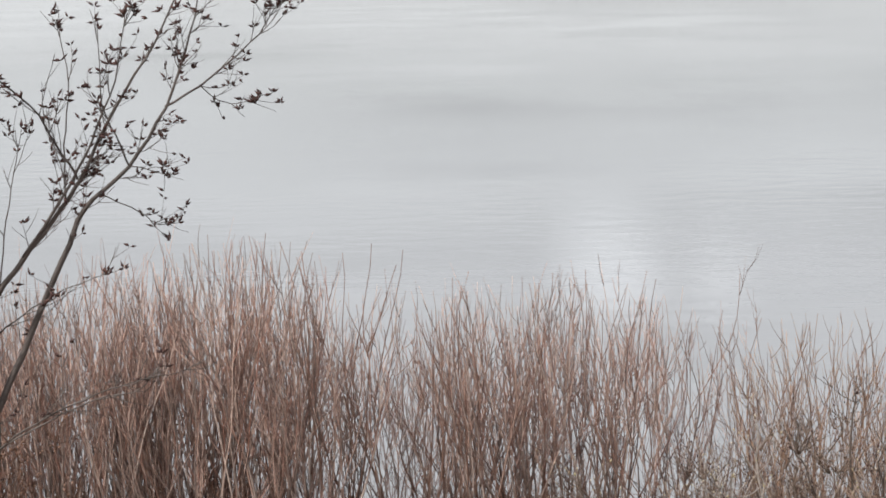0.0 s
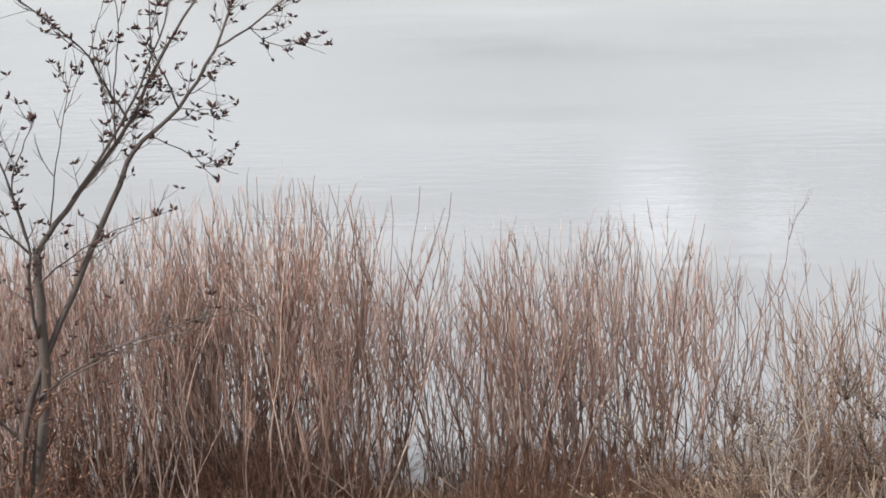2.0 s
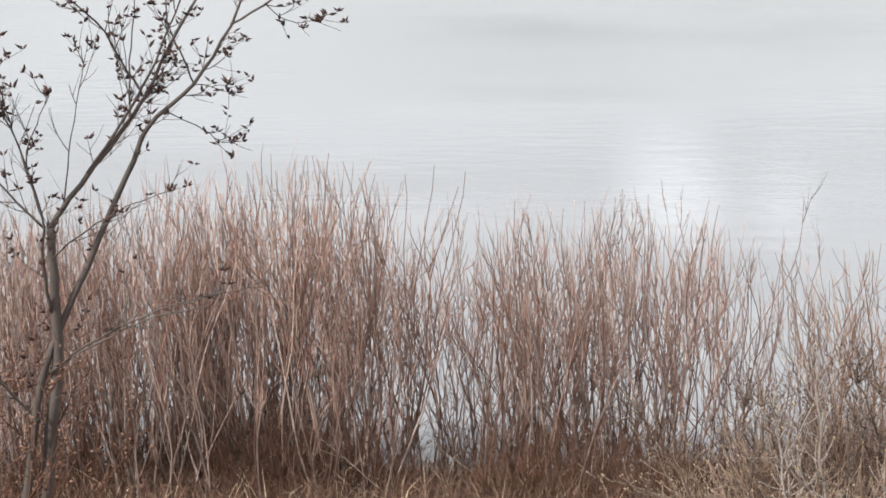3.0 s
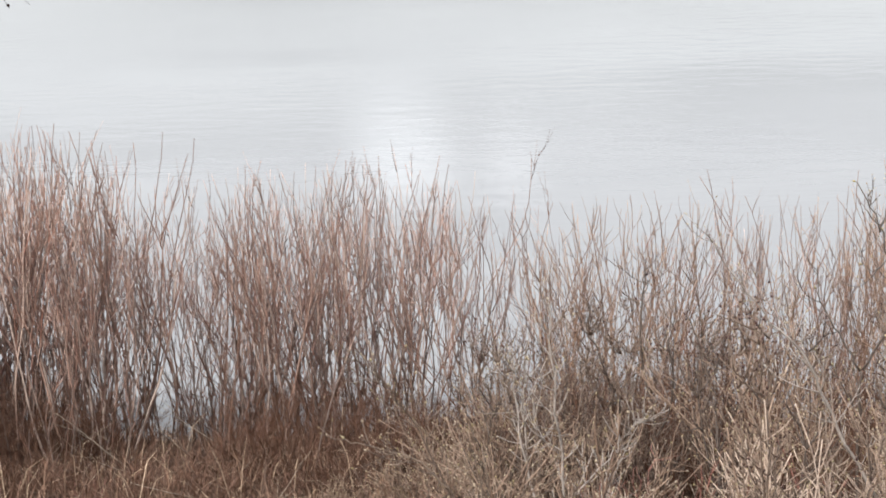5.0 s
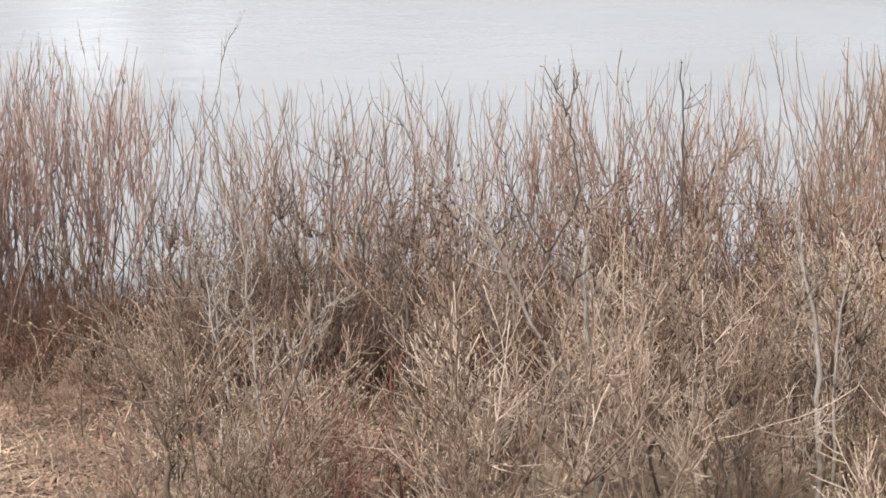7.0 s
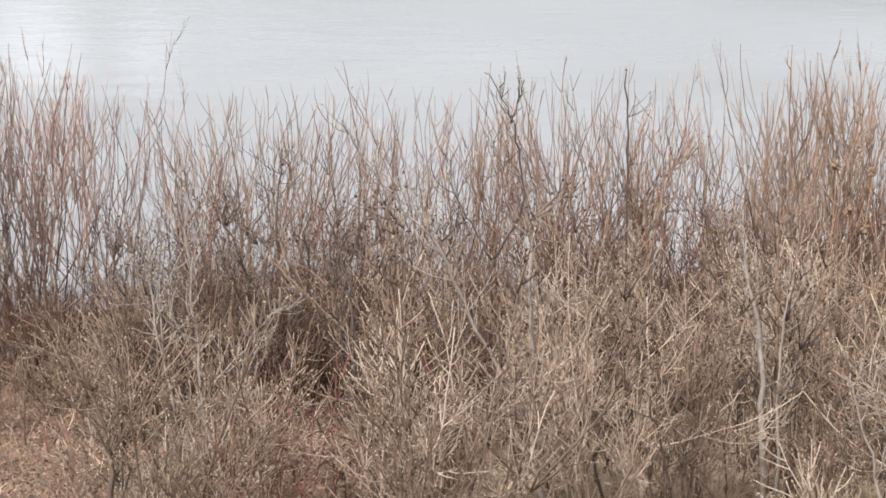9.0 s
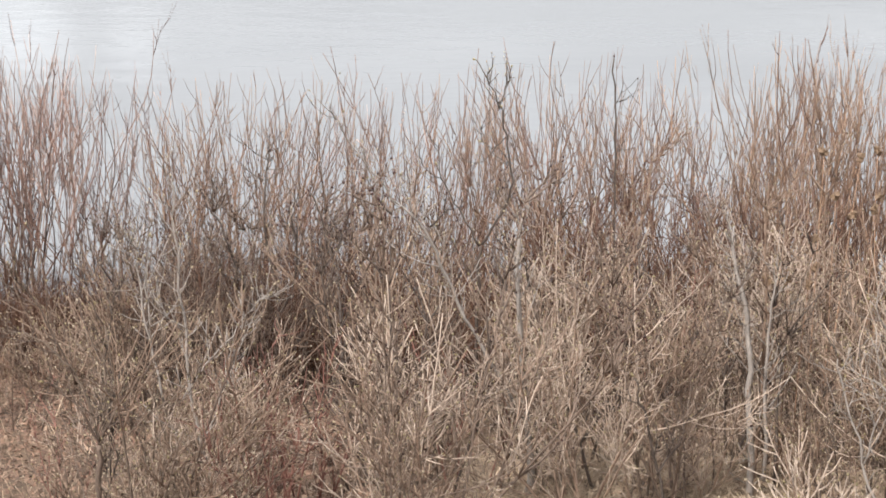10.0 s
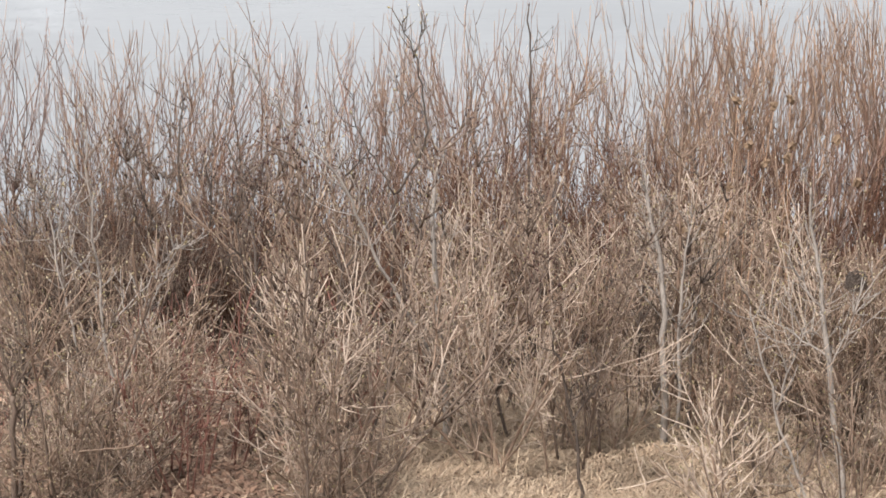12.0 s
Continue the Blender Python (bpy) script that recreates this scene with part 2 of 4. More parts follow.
def ground_z(x, y):
    r = math.hypot(min(abs(x), 0.75 * max(y, 0.0) + 0.5), y)
    n = noise.noise(Vector((x * 0.35, y * 0.35, 1.7))) * 0.12 + noise.noise(Vector((x * 1.3, y * 1.3, 4.0))) * 0.04
    s = SHORE + noise.noise(Vector((x * 0.3, y * 0.1, 9.0))) * 0.5
    if y < 0:
        return 5.25 + n
    if r > s:
        return max(-2.5, -0.09 * (r - s)) + n * 0.3
    z = 0.09 * (s - r)
    if r < 14:
        z += (14 - r) * 0.23
    return min(z, 5.25) + n * min(1.0, (s - r) * 0.4 + 0.2)


def build_bank():
    xs = np.concatenate([(-4000, -1500, -500, -150), np.linspace(-60, -12, 13), np.linspace(-11.5, 16, 111), np.linspace(17, 60, 13), (150, 500, 1500, 4000)])
    ys = np.concatenate([(-4000, -1500, -500, -150), np.linspace(-60, -2, 8), np.linspace(0, 10, 12), np.linspace(10.5, 27, 67), np.linspace(28, 45, 6)])
    vs = [(x, y, ground_z(x, y)) for y in ys for x in xs]
    w = len(xs)
    fs = [(j * w + i, j * w + i + 1, (j + 1) * w + i + 1, (j + 1) * w + i) for j in range(len(ys) - 1) for i in range(w - 1)]
    me = bpy.data.meshes.new("ground")
    me.from_pydata(vs, [], fs)
    me.materials.append(SOIL)
    for p in me.polygons:
        p.use_smooth = True
    tagged(new("ground", me), "sloping lake bank of bare soil and matted straw", "ground", kind="structure")


def build_lake():
    me = bpy.data.meshes.new("water")
    me.from_pydata([(-4000, 15, 0), (4000, 15, 0), (4000, 4500, 0), (-4000, 4500, 0)], [], [(0, 1, 2, 3)])
    me.materials.append(WATER)
    tagged(new("water", me), "calm pale grey lake under an overcast sky", "lake", kind="structure")


build_bank()
build_lake()


def polar(az, r):
    x, y = r * math.sin(radians(az)), r * math.cos(radians(az))
    return x, y


def height_at(az, r, el):
    """Height over the ground of what shows at that elevation angle."""
    x, y = polar(az, r)
    return EYE[2] + r * math.tan(radians(el)) - ground_z(x, y)


def profile(table, az):
    return float(np.interp(az, [p[0] for p in table], [p[1] for p in table]))


# ---- willow thicket along the shore ----
def willow_stem(height, forks, shoots, lean, r0, spread):
    """A weaving willow rod that forks low, its upper half a broom of fine upright shoots."""
    rod, g = Geo(), Geo()
    d = Vector((U(-lean, lean), U(-lean, lean), 1)).normalized()
    pts, dirs = sway(Vector((0, 0, -0.06)), d, height, 14, 0.14, 0.03, 0.2)
    rod.tube(pts, taper(r0, 0.0028, 15), 4)
    runs = [(pts, dirs, 0.0)]
    for _ in range(forks):
        i = rnd.randint(2, 10)
        ln = height * (1 - i / 13.0) * U(0.75, 1.1)
        q, e = sway(pts[i], aside(dirs[i], U(0.3, 0.6) * spread, U(0, 6.28)), ln, 9, 0.14, 0.08, 0.2 / spread)
        g.tube(q, taper(max(0.006, r0 * (1 - i / 13.0) * 0.9), 0.0026, 10), 3, False)
        runs.append((q, e, i / 13.0))
    for k in range(shoots):
        q, e, foot = runs[k % len(runs)]
        n = len(q) - 1
        u = max(0.12, min(0.94, (rnd.gauss(0.66, 0.2) - foot) / (1 - foot)))
        i = max(1, min(n - 1, round(u * n)))
        ln = U(0.2, 0.72) * (1.25 - 0.7 * u)
        t, f = sway(q[i], aside(e[i], U(0.35, 0.75) * spread, U(0, 6.28)), ln, 4, 0.14, 0.2)
        g.tube(t, taper(0.0046, 0.0018, 5), 3, False)
        for _ in range(rnd.randint(0, 2)):
            j = rnd.randint(1, 3)
            w, _e = sway(t[j], aside(f[j], U(0.3, 0.6), U(0, 6.28)), U(0.1, 0.36), 2, 0.1, 0.2)
            g.tube(w, taper(0.0026, 0.0014, 3), 3, False)
    return rod, g


def willow_pair(bark_kind, shoot_kind, forks, shoots, lean, r0, spread=1.0):
    rod, g = willow_stem(3.0, forks, shoots, lean, r0, spread)
    return rod.mesh("stem", bark_kind), g.mesh("shoot", shoot_kind)


WILLOW_MESH = {}
for key, mat, thin in (("red", WILLOW, WILLOW_SHOOT), ("tan", WILLOW_TAN, TAN_SHOOT)):
    WILLOW_MESH[key] = [willow_pair(mat, thin, rnd.randint(3, 4), rnd.randint(12, 16), 0.2, U(0.0095, 0.0155)) for _ in range(26)]
    WILLOW_MESH[key + " open"] = [willow_pair(rnd.choice([mat, WILLOW_WHIP]), rnd.choice([thin, WILLOW_WHIP]), rnd.randint(2, 4), rnd.randint(4, 8), 0.22, U(0.008, 0.013), 1.45) for _ in range(22)]
    WILLOW_MESH[key + " whip"] = [willow_pair(WILLOW_WHIP, WILLOW_WHIP, 0, rnd.randint(0, 2), 0.07, U(0.007, 0.0095)) for _ in range(10)]

# azimuth, elevation of the tops / stems to the degree
TOPS = [(-18, -8.2), (-10, -7.9), (-7, -7.5), (-4.5, -7.2), (-3, -8.2), (-2.2, -8.8), (-1.2, -9.4), (0.5, -8.3), (3, -8.4),
        (4.6, -8.3), (5.4, -7.9), (6.2, -8.8), (7, -9.3), (9, -9.5), (10.5, -8.9), (12.5, -9.4), (14, -9.2), (16, -9.7), (18.5, -9.2),
        (19.8, -8.1), (21, -9.3), (22.5, -10.0), (24, -8.7), (26, -7.7), (33, -7.3)]
DENSE = [(-18, 37), (-9, 38), (-3.6, 33), (-2.9, 17), (-1.4, 17), (-0.7, 30), (2.5, 26), (4.0, 21), (5.4, 17), (6.8, 15), (9.5, 15), (12, 15),
         (13, 18), (16, 18), (19, 23), (21, 20), (22.5, 19), (24, 21), (33, 23)]


def willow_clump(az, r, width, count, top, tone):
    x, y = polar(az, r)
    root = new("willow_shrub")
    root.location = (x, y, ground_z(x, y))
    sparse = 5.6 < az < 23.5
    for _ in range(count):
        ox, oy = U(-1, 1) * width * (1.7 if sparse else 1.0), U(-1, 1) * 0.6
        form = " open" if U(0, 1) < (1.0 if -3.0 < az < -1.2 else 0.86 if sparse else 0.35 if az > 20 else 0.15) else ""
        h = height_at(az, r, top) * 1.05 * (1 - min(0.6, abs(rnd.gauss(-0.02, 0.17))))
        if U(0, 1) < (0.27 if sparse else 0.1):
            h, form = height_at(az, r, top) * U(0.82 if sparse else 0.95, 1.16 if sparse else 1.1), " whip"
        elif not sparse and U(0, 1) < 0.3:
            h *= U(0.4, 0.7)
        s = max(0.35, h / 3.0)
        m = pose(ox * 0.55, oy * 0.7, ground_z(x + ox * 0.55, y + oy * 0.7) - root.location.z, math.degrees(-oy * 0.1), math.degrees(ox * 0.28) * (form != " whip") + rnd.gauss(0, 1.4 if form == " whip" else 3.0), 0) @ pose(0, 0, 0, 0, 0, U(0, 360))
        wood, thin = rnd.choice(WILLOW_MESH[tone + form])
        st = part("stem", wood, root, m=m @ Matrix.Diagonal((s, s, s, 1)))
        part("shoot", thin, st)["kind"] = "stuff"
    words = {"red": "bare upright willow shrub with reddish-brown rods at the water's edge",
             "tan": "bare tan-brown willow shrub with tall rods at the shore"}
    tagged(root, words[tone], "shrub", "willow thicket")


az = -17.5
while az < 33:
    step = 0.8
    n = profile(DENSE, az) * step * 0.82
    for r in (U(24.7, 25.5), U(23.9, 24.6), U(23.0, 23.8)):
        k = int(n / 3 + U(0, 1))
        if k:
            willow_clump(az + U(-0.3, 0.3), r, 0.5, k, profile(TOPS, az), "red" if az < 8 or U(0, 1) < 0.22 - 0.012 * (az - 8) else "tan")
    az += step
# thinner growth in front of it, rooted in the dead grass
az = -16.0
while az < 3:
    if not -3.1 < az < -1.0:
        willow_clump(az, U(22.2, 23.2), 0.6, rnd.randint(1, 3), profile(TOPS, az) - U(0.2, 1.4), "red")
    az += 0.85
# four slim rods over the gap in the thicket
for daz, el in ((-2.78, -7.1), (-2.3, -7.25), (-2.05, -7.0), (-1.6, -7.3)):
    x, y = polar(daz + 0.25, 24.3)
    root = new("willow_shrub")
    root.location = (x, y, ground_z(x, y))
    k = height_at(daz, 24.3, el) / 2.95
    wood, thin = willow_pair(WILLOW_WHIP, WILLOW_WHIP, 1, 3, 0.05, 0.0095)
    st = part("stem", wood, root, m=pose(0, 0, 0, 0, -2.0, 0) @ Matrix.Diagonal((k, k, k, 1)))
    part("shoot", thin, st)["kind"] = "stuff"
    tagged(root, "single slim willow rod rising from the thicket", "shrub", "willow thicket")
# the lower, denser growth behind the bank shrubs
az = 7.0
while az < 33:
    for r in (U(21.5, 22.8),):
        willow_clump(az + U(-0.3, 0.3), r, 0.4, rnd.randint(3, 5), profile(TOPS, az) - U(1.2, 3.6), rnd.choice(["tan", "tan", "red"]))
    az += 1.1


# ---- saplings and bushes on the bank ----
# the bank has a random sequence of its own
rnd.seed(7)
rnd.getrandbits(32 * 108572)


def branch(g, b, start, d, ln, fine, r0=0.0065, wander=0.12, rise=0.12, rod=None, tw=0.004):
    """A side branch that sweeps up, with its twigs into g and its buds into b."""
    q, e = grow(start, d, ln, 7, wander, rise)
    (rod or g).tube(q, taper(r0, 0.0018, 8), 4)
    b.bud(q[-1], e[-1], U(0.018, 0.034), 0.006)
    for _ in range(fine):
        j = rnd.randint(1, 6)
        s, f = grow(q[j], aside(e[j], U(0.6, 1.1), U(0, 6.28)), U(0.05, 0.3), 4, 0.15, 0.13)
        g.tube(s, taper(tw, tw * 0.45, 5), 3)
        b.bud(s[-1], f[-1], U(0.016, 0.03), tw * U(1.2, 2.2))
        b.bud(s[2], aside(f[2], 0.7, U(0, 6.28)), U(0.014, 0.026), tw * U(1.0, 1.6))


def bush_stem(height, lean, branches, angle, r0, fine=5, thick=1.0):
    """A stem, its branches and its buds."""
    rod, g, b = Geo(), Geo(), Geo()
    d = Vector((U(-lean, lean), U(-lean, lean), 1)).normalized()
    pts, dirs = grow(Vector((0, 0, -0.08)), d, height, 9, 0.10, 0.03)
    rod.tube(pts, taper(r0, 0.0017, 10), 5)
    for _ in range(branches):
        i = rnd.randint(2, 9)
        branch(g, b, pts[i], aside(dirs[i], angle * U(0.6, 1.35), U(0, 6.28)), U(0.3, 0.85) * height * 0.42 * (1.25 - 0.08 * i), fine, 0.0065 * thick, tw=0.004 * thick)
    return rod, g.join(b)


def spurs_along(g, b, pts, dirs, length, tw, gap, reach):
    """Pairs of short hooked spurs at the nodes of a branch, each ending in a bud."""
    n, spin = len(pts) - 1, U(0, 6.28)
    for k in range(1, int(length / gap)):
        u = k * gap / length
        if u < 0.15:
            continue
        i = min(n - 1, int(u * n))
        p = pts[i].lerp(pts[i + 1], u * n - i)
        spin += 1.57 + U(-0.4, 0.4)
        for side in (0.0, 3.14):
            if U(0, 1) > 0.7:
                continue
            ln = (U(0.06, 0.25) if U(0, 1) < 0.6 else U(0.2, 0.48)) * reach * (1.2 - 0.5 * u)
            t, f = grow(p, aside(dirs[i], U(0.8, 1.35), spin + side), ln, 3, 0.18, 0.28)
            g.tube(t, taper(tw, tw * 0.7, 4), 3, False)
            b.bud(t[-1], f[-1], U(0.02, 0.036), tw * U(1.6, 2.7))
            for j in range(1, 3 if ln > 0.26 else 2 if ln > 0.15 else 1):
                w, h = grow(t[j], aside(f[j], U(0.7, 1.2), U(0, 6.28)), U(0.06, 0.2), 2, 0.15, 0.32)
                g.tube(w, taper(tw * 0.85, tw * 0.65, 3), 3, False)
                b.bud(w[-1], h[-1], U(0.016, 0.028), tw * U(1.0, 1.8))


def sweeping_stem(height, lean, forks, r0, gap, tw):
    """A stem that forks into long branches, set with hooked spurs and buds."""
    rod, g, b = Geo(), Geo(), Geo()
    d = Vector((U(-lean, lean), U(-lean, lean), 1)).normalized()
    pts, dirs = sway(Vector((0, 0, -0.08)), d, height, 10, 0.08, 0.03, 0.04)
    rod.tube(pts, taper(r0, tw * 0.8, 11), 5)
    spurs_along(g, b, pts, dirs, height, tw, gap * 1.3, 1.0)
    b.bud(pts[-1], dirs[-1], 0.035, 0.008)
    for _ in range(forks + 1):
        i = rnd.randint(1, 7)
        ln = height * (1 - i / 12.0) * U(0.6, 1.05)
        q, e = sway(pts[i], aside(dirs[i], U(0.4, 1.0), U(0, 6.28)), ln, 8, 0.12, 0.06, 0.02)
        (rod if i < 3 else g).tube(q, taper(max(r0 * (1 - i / 11.0) * 0.66, tw * 1.35), tw * 0.85, 9), 4, False)
        spurs_along(g, b, q, e, ln, tw, gap * 1.25, 0.9)
        b.bud(q[-1], e[-1], U(0.02, 0.035), 0.007)
        for _k in range(2):
            j = rnd.randint(2, 6)
            far = ln * U(0.3, 0.6)
            w, h = sway(q[j], aside(e[j], U(0.5, 1.05), U(0, 6.28)), far, 6, 0.15, 0.07, 0.02)
            g.tube(w, taper(tw * 1.2, tw * 0.75, 7), 3, False)
            spurs_along(g, b, w, h, far, tw * 0.95, gap * 1.2, 0.8)
            b.bud(w[-1], h[-1], U(0.02, 0.035), 0.007)
    return rod, g.join(b)


def sweeping_kind(stem_bark, twig_bark, height, lean, forks, r0, number, gap, tw):
    made = []
    for _ in range(number):
        rod, g = sweeping_stem(height, lean, forks, r0, gap, tw)
        made.append((rod.mesh("stem", stem_bark), g.mesh("twig", twig_bark, BUD_PALE)))
    return made


def bush_kind(mat, height, lean, branches, angle, r0, number, fine=6, thick=1.0):
    made = []
    for _ in range(number):
        rod, g = bush_stem(height, lean, branches, angle, r0, fine, thick)
        made.append((rod.mesh("stem", mat), g.mesh("twig", mat, BUD_DARK)))
    return made


def leafy_kind(number):
    """Brown twigs that still hold withered leaves."""
    made = []
    for _ in range(number):
        rod, g = bush_stem(2.2, 0.22, 8, 0.7, 0.010, 3)
        leaves = Geo()
        for _k in range(40):
            p = g.v[rnd.randrange(len(g.v))]
            leaves.bud(p, Vector((U(-1, 1), U(-1, 1), U(-1, 0.6))).normalized(), U(0.03, 0.06), U(0.008, 0.014))
        g.second = []
        made.append((rod.mesh("stem", BRUSH), g.join(leaves).mesh("twig", BRUSH, WITHERED)))
    return made


KINDS = {
    "alder": sweeping_kind(OLDWOOD, ALDER, 2.2, 0.26, 4, 0.0145, 14, 0.18, 0.005),
    "low alder": sweeping_kind(OLDWOOD, ALDER, 1.1, 0.42, 3, 0.011, 8, 0.13, 0.0048),
    "grey": bush_kind(GREYBUSH, 2.0, 0.30, 9, 0.8, 0.011, 8, 4, 1.2),
    "dogwood": bush_kind(DOGWOOD, 1.6, 0.2, 5, 0.5, 0.011, 6, 2, 1.35),
    "pale": sweeping_kind(ALDER, PALE, 1.9, 0.3, 4, 0.015, 14, 0.17, 0.005),
    "tall pale": sweeping_kind(ALDER, PALE, 2.9, 0.26, 5, 0.019, 12, 0.19, 0.0052),
    "low pale": sweeping_kind(ALDER, PALE, 1.0, 0.45, 3, 0.011, 10, 0.13, 0.005),
    "leafy": leafy_kind(6),
    "dark": bush_kind(DARK, 2.2, 0.26, 7, 0.8, 0.015, 5, 4, 1.4),
}
TALL = {"alder": 2.2, "low alder": 1.1, "low pale": 1.0, "tall pale": 2.9, "grey": 2.0, "dogwood": 1.6, "dark": 2.2, "pale": 1.9, "leafy": 2.2}
WORDS = {
    "alder": ("bare grey-tan shrub with pale buds on the bank", "shrub"),
    "grey": ("dense dark grey-brown leafless bush", "bush"),
    "dogwood": ("low shrub of thin red-brown stems over straw", "shrub"),
    "dark": ("thin dark-barked leafless shrub", "shrub"),
    "pale": ("bare pale-barked shrub with sweeping branches and buds", "shrub"),
    "leafy": ("brown shrub still holding a few withered leaves", "shrub"),
}
BUSH_NAME = {"alder": "alder_shrub", "grey": "grey_bush", "dogwood": "dogwood_shrub", "dark": "dark_shrub", "pale": "pale_shrub", "leafy": "leafy_shrub"}


def kept_free(kind, az, r, height):
    """Whether a shrub there would hide a sapling that stands free, or fill the clearings."""
    if 10.4 < az < 13.1 and r < 19.8 and kind != "dogwood":
        return True
    if 17.5 < az < 27 and r < 15.5 and height < 1.5:
        return True
    return height > 0.7 and any(abs(az - a) < 0.9 and r < d for a, d in (
        (18.2, 16.4), (17.2, 16.2), (24.7, 16.7), (29.4, 15.6), (28.2, 15.2), (22.2, 15.0), (8.8, 15.6), (6.3, 14.9)))


def bush(kind, az, r, height, stems, spread):
    if kept_free(kind, az, r, height):
        return
    x, y = polar(az, r)
    root = new(BUSH_NAME[kind])
    root.location = (x, y, ground_z(x, y))
    for k in range(stems):
        ang, rad = U(0, 6.28), spread * math.sqrt(U(0, 1)) * (stems > 1)
        ox, oy = rad * math.cos(ang), rad * math.sin(ang)
        size = "low " + kind if height < 1.3 and kind in ("alder", "pale") else kind
        size = "tall pale" if kind == "pale" and height > 2.2 else size
        s = height / TALL[size] * (U(0.65, 1.0) if k else 1.0)
        lean = 20 * rad / max(spread, 0.01) * (stems > 1)
        wood, twigs = rnd.choice(KINDS[size])
        m = pose(ox * 0.6, oy * 0.6, 0, -lean * math.sin(ang), lean * math.cos(ang), 0) @ pose(0, 0, 0, 0, 0, U(0, 360))
        st = part("stem", wood, root, m=m @ Matrix.Diagonal((s, s, s, 1)))
        part("twig", twigs, st, "thin twigs with swelling buds")["kind"] = "stuff"
    tagged(root, *WORDS[kind], group="bank shrubs")


def tangle(stems, spread):
    """A low tangle of brush, too dense to tell its stems apart."""
    wood, thin = Geo(), Geo()
    for _ in range(stems):
        ang, rad = U(0, 6.28), spread * math.sqrt(U(0, 1))
        foot = Vector((rad * math.cos(ang) * 0.8, rad * math.sin(ang) * 0.8, -0.05))
        ln = 1.4 * U(0.6, 1.05)
        pts, dirs = sway(foot, Vector((0.45 * math.cos(ang), 0.45 * math.sin(ang), 1)).normalized(), ln, 6, 0.11, 0.0)
        wood.tube(pts, taper(U(0.005, 0.008), 0.0025, 7), 3)
        for _k in range(8):
            i = rnd.randint(1, 5)
            q, e = sway(pts[i], aside(dirs[i], U(0.4, 1.0), U(0, 6.28)), U(0.2, 0.6), 3, 0.14, 0.05)
            thin.tube(q, taper(0.0038, 0.002, 4), 3, False)
            for _n in range(2):
                j = rnd.randint(1, 2)
                w, _e = grow(q[j], aside(e[j], U(0.4, 1.0), U(0, 6.28)), U(0.08, 0.3), 2, 0.15, 0.05)
                thin.tube(w, taper(0.0028, 0.0018, 3), 3, False)
    return wood.mesh("stem", BRUSH), thin.mesh("twig", BRUSH)


TANGLES = [tangle(9, 0.6) for _ in range(9)]


def low_brush(az, r, height):
    x, y = polar(az, r)
    root = new("brush")
    root.location = (x, y, ground_z(x, y))
    k = height / 1.4
    wood, thin = rnd.choice(TANGLES)
    m = pose(0, 0, 0, 0, 0, U(0, 360)) @ Matrix.Diagonal((max(k, 0.7), max(k, 0.7), k, 1))
    for name, me in (("stem", wood), ("twig", thin)):
        part(name, me, root, m=m)["kind"] = "stuff"
    tagged(root, "low tangled dark brown brush", "brush", group="bank shrubs")


# azimuth, elevation of the tops of the bank shrubs
BANK_TOPS = [(2.5, -16.5), (4, -14.8), (6, -13.4), (9, -12.6), (13, -12.0), (16, -11.6), (20, -11.6), (24, -12.0), (33, -12.2)]
for _ in range(64):
    az = 2.0 + 31 * U(0, 1) ** 0.9
    near = 15.8 if az > 18 else 14.6
    r = U(near, 21.0) if az > 8 else U(17.2, 22.0)
    el = profile(BANK_TOPS, az) - abs(rnd.gauss(0, 2.6))
    if 9.2 < az < 13.2:
        el -= 2.5
    h = height_at(az, r, el)
    if 0.5 < h and not (r < 18.0 and 10.3 < az < 13.4):
        kind = rnd.choices(["alder", "pale", "grey", "dogwood", "dark"], [28, 4, 32, 9, 27] if az < 17 else [46, 16, 10, 8, 20])[0]
        if az > 17 and r < 18.5 and U(0, 1) < 0.4:
            continue
        if kind == "dogwood":
            h = min(h, 1.5)
        bush(kind, az, r, min(h, 2.9), rnd.randint(3, 5), 0.45)
for _ in range(40):
    az = U(6.0, 33)
    r = U(14.3, 17.4) if az < 16 or U(0, 1) < 0.6 else U(15.4, 17.6)
    if not (10.3 < az < 13.4 and r < 18.0):
        if kept_free("pale", az, r, 1.0):
            r += 1.6
        el = U(-18.2, -12.8) if az > 13 else U(-18.8, -14.2)
        bush(rnd.choices(["pale", "alder"], [12, 88] if az < 9 else [55, 45] if az < 24 else [45, 55])[0], az, r, min(3.2, height_at(az, r, el)), rnd.randint(2, 3), 0.45)
for _ in range(12):
    az, r = U(5.2, 20), U(14.2, 16.0)
    if not 10.3 < az < 13.4:
        bush(rnd.choice(["alder", "grey", "dogwood"]), az, r, height_at(az, r, U(-20.2, -17.0)), rnd.randint(2, 4), 0.5)
for _ in range(12):
    az, r = U(5.0, 10.6), U(14.0, 16.4)
    bush(rnd.choice(["alder", "alder", "dark", "grey", "grey"]), az, r, height_at(az, r, U(-20.0, -16.8)), rnd.randint(3, 5), 0.5)
for _ in range(11):
    az, r = U(7.5, 31), U(15.4, 18.2)
    bush("dark", az, r, height_at(az, r, U(-16.0, -12.6)), rnd.randint(1, 2), 0.3)
for _ in range(13):
    az, r = U(13.8, 33), U(13.6, 15.6)
    bush(rnd.choice(["pale", "pale", "alder", "alder"]), az, r, height_at(az, r, U(-19.4, -15.0)), rnd.randint(1, 3), 0.6)
